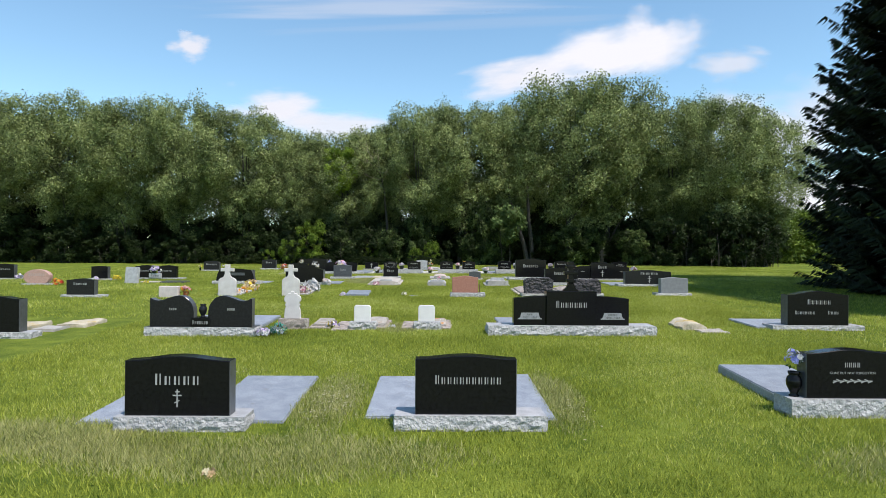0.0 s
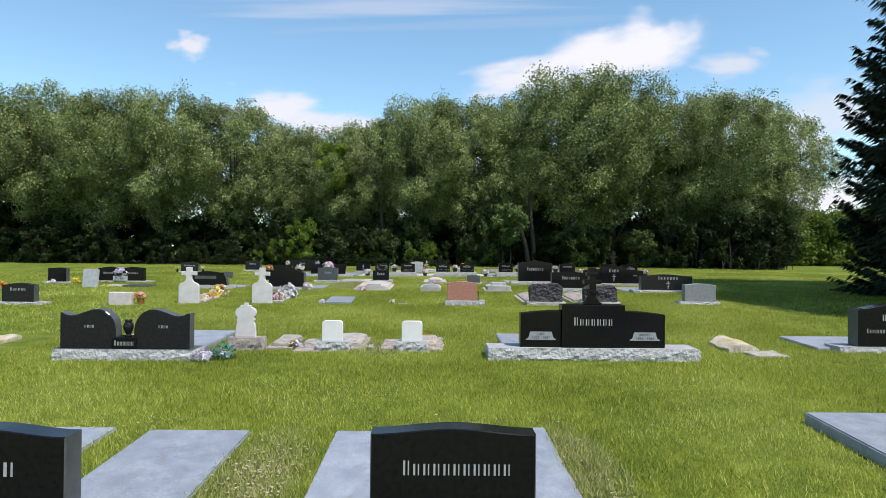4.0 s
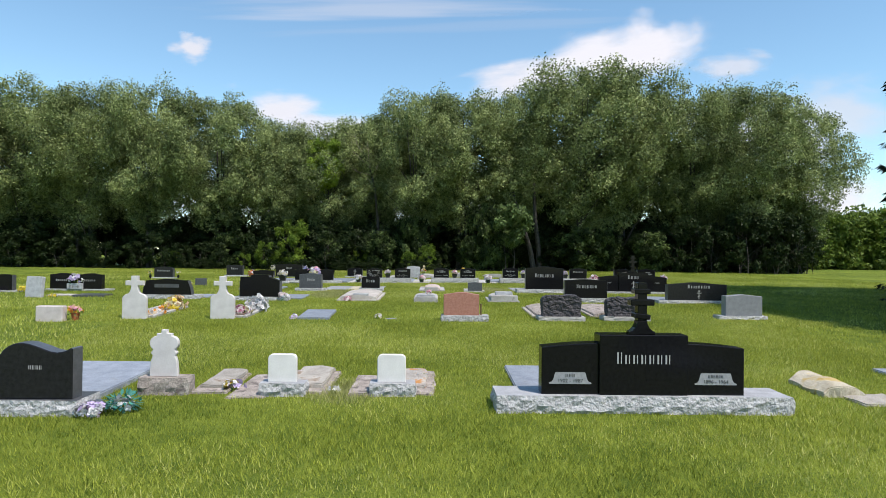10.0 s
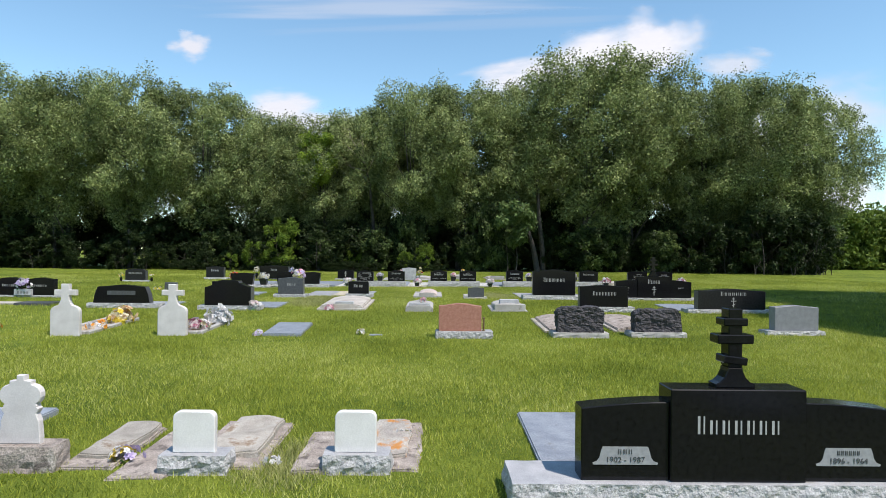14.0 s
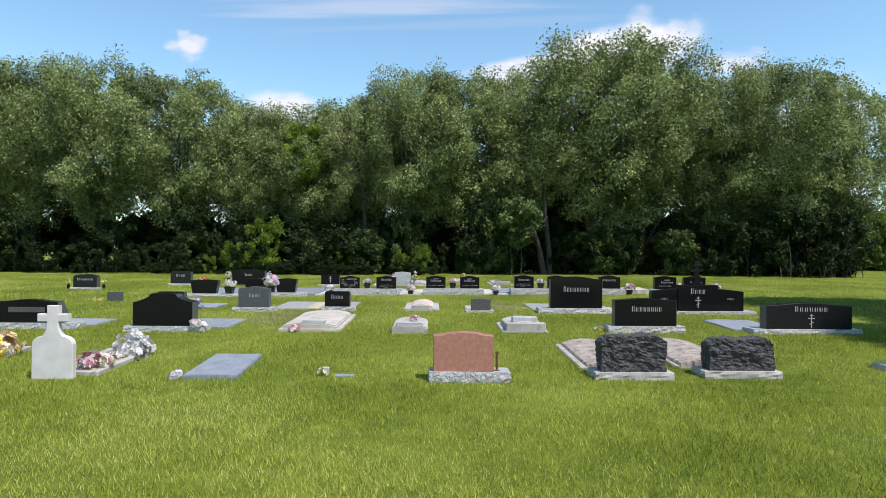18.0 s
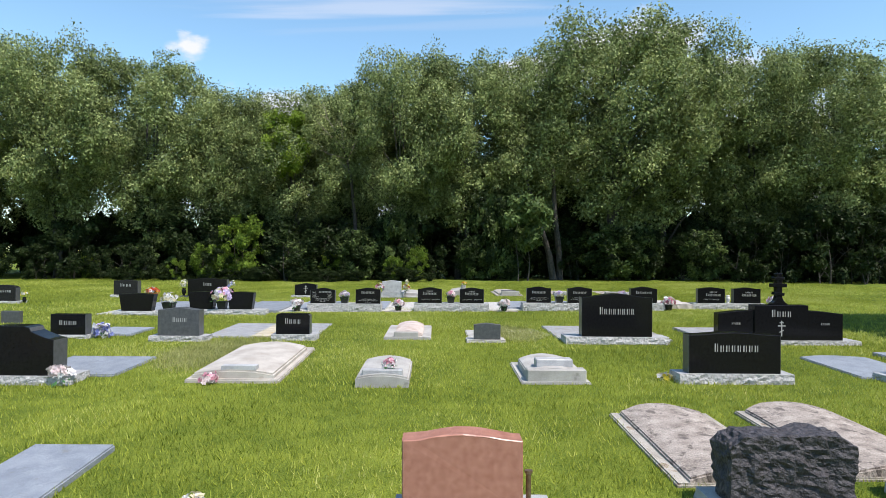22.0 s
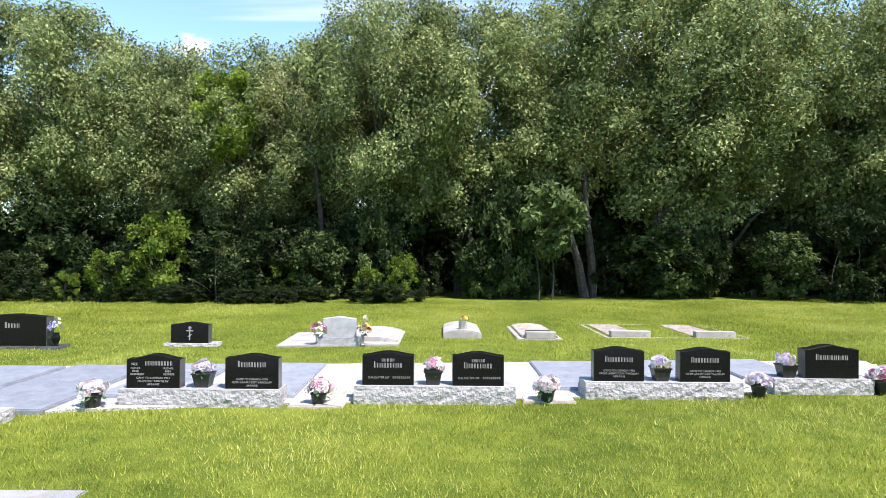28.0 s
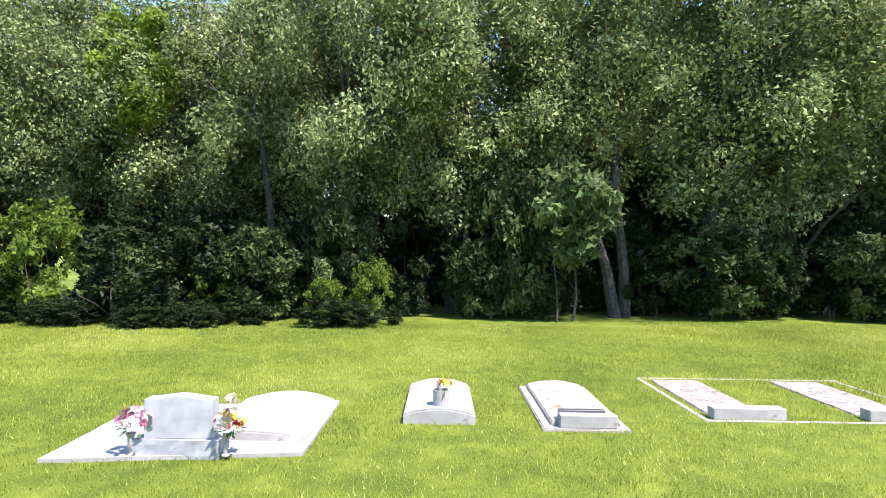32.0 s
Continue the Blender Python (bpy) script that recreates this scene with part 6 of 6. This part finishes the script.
BARE.append((-1.62, 0.42, 31.8, 33.6))
headstone(-0.60, 31.74, 0.72, 0.16, -0.60, 0.58, 0.49, 0.52, serpentine, GREY, "pale grey granite headstone on a concrete pad", group=GROUP, dt=0.16, rough=0.008, base_mats=[GREY, GREY])
slab("grave_cover", -0.62, 0.42, 32.2, 33.75, 0.055, PALECON, "pale raised concrete cover with an arched top", "grave cover", "old grave covers", head=True, bevel=0.015, arch=0.065)
for x, mats, sp in ((-0.98, [P_BLUSH, P_PINK, P_MAUVE, P_WHITE], 0.14), (-0.18, [P_WHITE, P_YELLOW, P_RED, P_CREAM], 0.12)):
    ob = thing("flower_vase", x, 31.78, "thin white vase of bright artificial flowers before a headstone", "vase", "", ground(31.78) + 0.035)
    part("body", lathe(bmesh.new(), [(0.035, 0), (0.035, 0.01), (0.022, 0.02), (0.028, 0.15), (0.045, 0.18), (0.04, 0.18), (0.02, 0.15)], 14), PALECON, ob)
    bouquet(ob, (0.03, 0, 0.27), sp, mats, 60, 0.026, 30, 1.1)
    if x > -0.5:
        blooms_on(ob, np.random.default_rng(9), 12, P_CREAM, 0.026, 0.05, (0.05, 0, 0.45), 1.8)
slab("grave_cover", 1.24, 1.99, 32.97, 34.5, 0.10, PALECON, "small pale concrete cover with an arched top", "grave cover", "old grave covers", head=True, bevel=0.02, arch=0.06)
ob = thing("flower_vase", 1.63, 33.15, "pale concrete cylinder vase with orange and white flowers", "vase", "", ground(33.1) + 0.06)
part("body", lathe(bmesh.new(), [(0.085, 0), (0.085, 0.26), (0.07, 0.26), (0.07, 0.2)], 18), PALECON, ob)
bouquet(ob, (0.03, 0, 0.31), 0.085, [P_ORANGE, P_YELLOW, P_WHITE], 36, 0.026, 12)
cover = slab("grave_cover", 2.76, 3.46, 32.88, 34.75, 0.07, CONCRETE, "stained stepped concrete cover with a rounded head", "grave cover", "old grave covers", head=True, wobble=0.008, arch=0.035)
slab("grave_cover", 2.66, 3.54, 32.76, 34.82, 0.03, CONCRETE, "pale concrete kerb of an old stepped cover", "grave cover", "old grave covers", into=cover)
ob = thing("name_block", 3.12, 32.78, "pale concrete name block at an old cover's foot", "grave marker", "", ground(32.8) + 0.03)
part("block", box(bmesh.new(), -0.29, 0.29, 0, 0.13, 0, 0.13, 0.008), PALECON, ob)
part("name_plate", box(bmesh.new(), -0.28, 0.20, 0.135, 0.21, 0.05, 0.15, 0.004), MIDGREY, ob)
# the kerbed plot with two covers
plot = thing("grave_plot", 5.94, 33.22, "long narrow concrete kerb round two covers in the grass", "grave kerb", "")
rise = ground(35.6) - ground(33.2)
for a in ((-1.46, 1.46, 0, 0.06), (-1.42, 1.5, 2.39, 2.45), (-1.46, -1.40, 0.06, 2.39), (1.40, 1.46, 0.06, 2.39)):
    bm = box(bmesh.new(), *a, -0.1, 0.010, 0.004)
    part("kerb", bm, CONCRETE, plot)
for x0, x1 in ((4.62, 5.30), (6.32, 7.02)):
    slab("grave_cover", x0, x1, 33.55, 35.45, 0.018, MOTTLED, "flat stained concrete cover inside a kerbed plot", "grave cover", "old grave covers", wobble=0.008)
    ob = thing("name_block", (x0 + x1) / 2 + 0.05, 33.32, "pale concrete name block at the foot of a flat cover", "grave marker", "")
    part("block", box(bmesh.new(), -0.40, 0.40, 0, 0.17, -0.05, 0.125, 0.008), PALECON, ob)
flower_heap(-1.5, 4.25, 0.05, "small dried pale flower head lying in the grass", [P_CREAM, P_PEACH], 8, 0.022, leaves=0)


# ---- grass ----
# dry patches: middle and half-widths
DRY = [(-0.95, 6.2, 0.35, 1.1), (-3.3, 5.0, 1.2, 0.5), (1.35, 6.3, 0.3, 1.1), (-1.2, 4.6, 1.6, 0.5), (2.12, 24.0, 0.5, 0.95), (-2.4, 21.9, 0.7, 1.2), (-0.55, 10.9, 0.4, 0.5), (4.2, 4.4, 1.2, 0.5)]


def grass(name, x0, x1, y0, y1, count, height, width, seed, label, mat=None, spots=None):
    """Single blades, thick on the ground, each bent its own way."""
    rng = np.random.default_rng(seed)
    p = np.stack([x0 + (x1 - x0) * rng.random(count), y0 + (y1 - y0) * rng.random(count)], axis=1)
    keep = np.ones(count, bool)
    for a, b, c, d in BARE:
        keep &= ~((p[:, 0] > a + 0.025) & (p[:, 0] < b - 0.025) & (p[:, 1] > c + 0.03) & (p[:, 1] < d - 0.03))
    near = np.zeros(count, bool)
    for cx, cy, rx, ry in DRY:
        q = ((p[:, 0] - cx) / rx) ** 2 + ((p[:, 1] - cy) / ry) ** 2
        near |= q < 1.3 * rng.random(count)
    keep &= near if spots else ~near | (rng.random(count) < 0.36)
    p = p[keep]
    n = len(p)
    z = np.interp(p[:, 1], GROUND_Y, GROUND_Z) - 0.012
    a = rng.random(n) * 2 * math.pi
    tall = height * (0.55 + 0.75 * rng.random(n)) * (0.85 + 0.3 * np.sin(p[:, 0] * 1.7 + 2 * np.sin(p[:, 1] * 0.9)) * np.sin(p[:, 1] * 2.1))
    bend = tall * (0.3 + 1.1 * rng.random(n))
    ba = rng.random(n) * 2 * math.pi
    base = np.stack([p[:, 0], p[:, 1], z], axis=1)
    side = np.stack([np.cos(a), np.sin(a), np.zeros(n)], axis=1) * (width * (0.6 + 0.8 * rng.random(n)))[:, None] * 0.5
    tip = base + np.stack([np.cos(ba) * bend, np.sin(ba) * bend, tall + 0.02], axis=1)
    tri = np.stack([base - side, base + side, tip], axis=1).reshape(-1, 3)
    me = soup(name, tri, np.full(n, 3))
    me.materials.append(mat or BLADE)
    tagged(new(name, me), label, "grass", kind="stuff")


grass("grass_near", -5.5, 7.0, 3.6, 16.0, 400000, 0.040, 0.0088, 1, "short mown green grass blades in the sun")
grass("grass_middle", -6.5, 8.5, 16.0, 30.0, 300000, 0.039, 0.0100, 2, "short mown green grass blades in the sun")
grass("grass_far", -9.0, 14.0, 30.0, 42.5, 200000, 0.034, 0.0125, 3, "short mown green grass blades before the trees")
grass("grass_side", -17.0, -5.5, 12.0, 42.5, 120000, 0.054, 0.015, 5, "mown green grass blades at the lawn's side")
grass("grass_side", 7.0, 20.0, 9.0, 44.0, 120000, 0.054, 0.015, 6, "mown green grass blades towards the spruce")
for i, (cx, cy, rx, ry) in enumerate(DRY):
    grass("dry_grass", cx - rx * 1.15, cx + rx * 1.15, cy - ry * 1.15, cy + ry * 1.15, int(7600 * rx * ry * 4), 0.050, 0.010, 20 + i, "dry straw-coloured grass between the graves", STRAW, True)
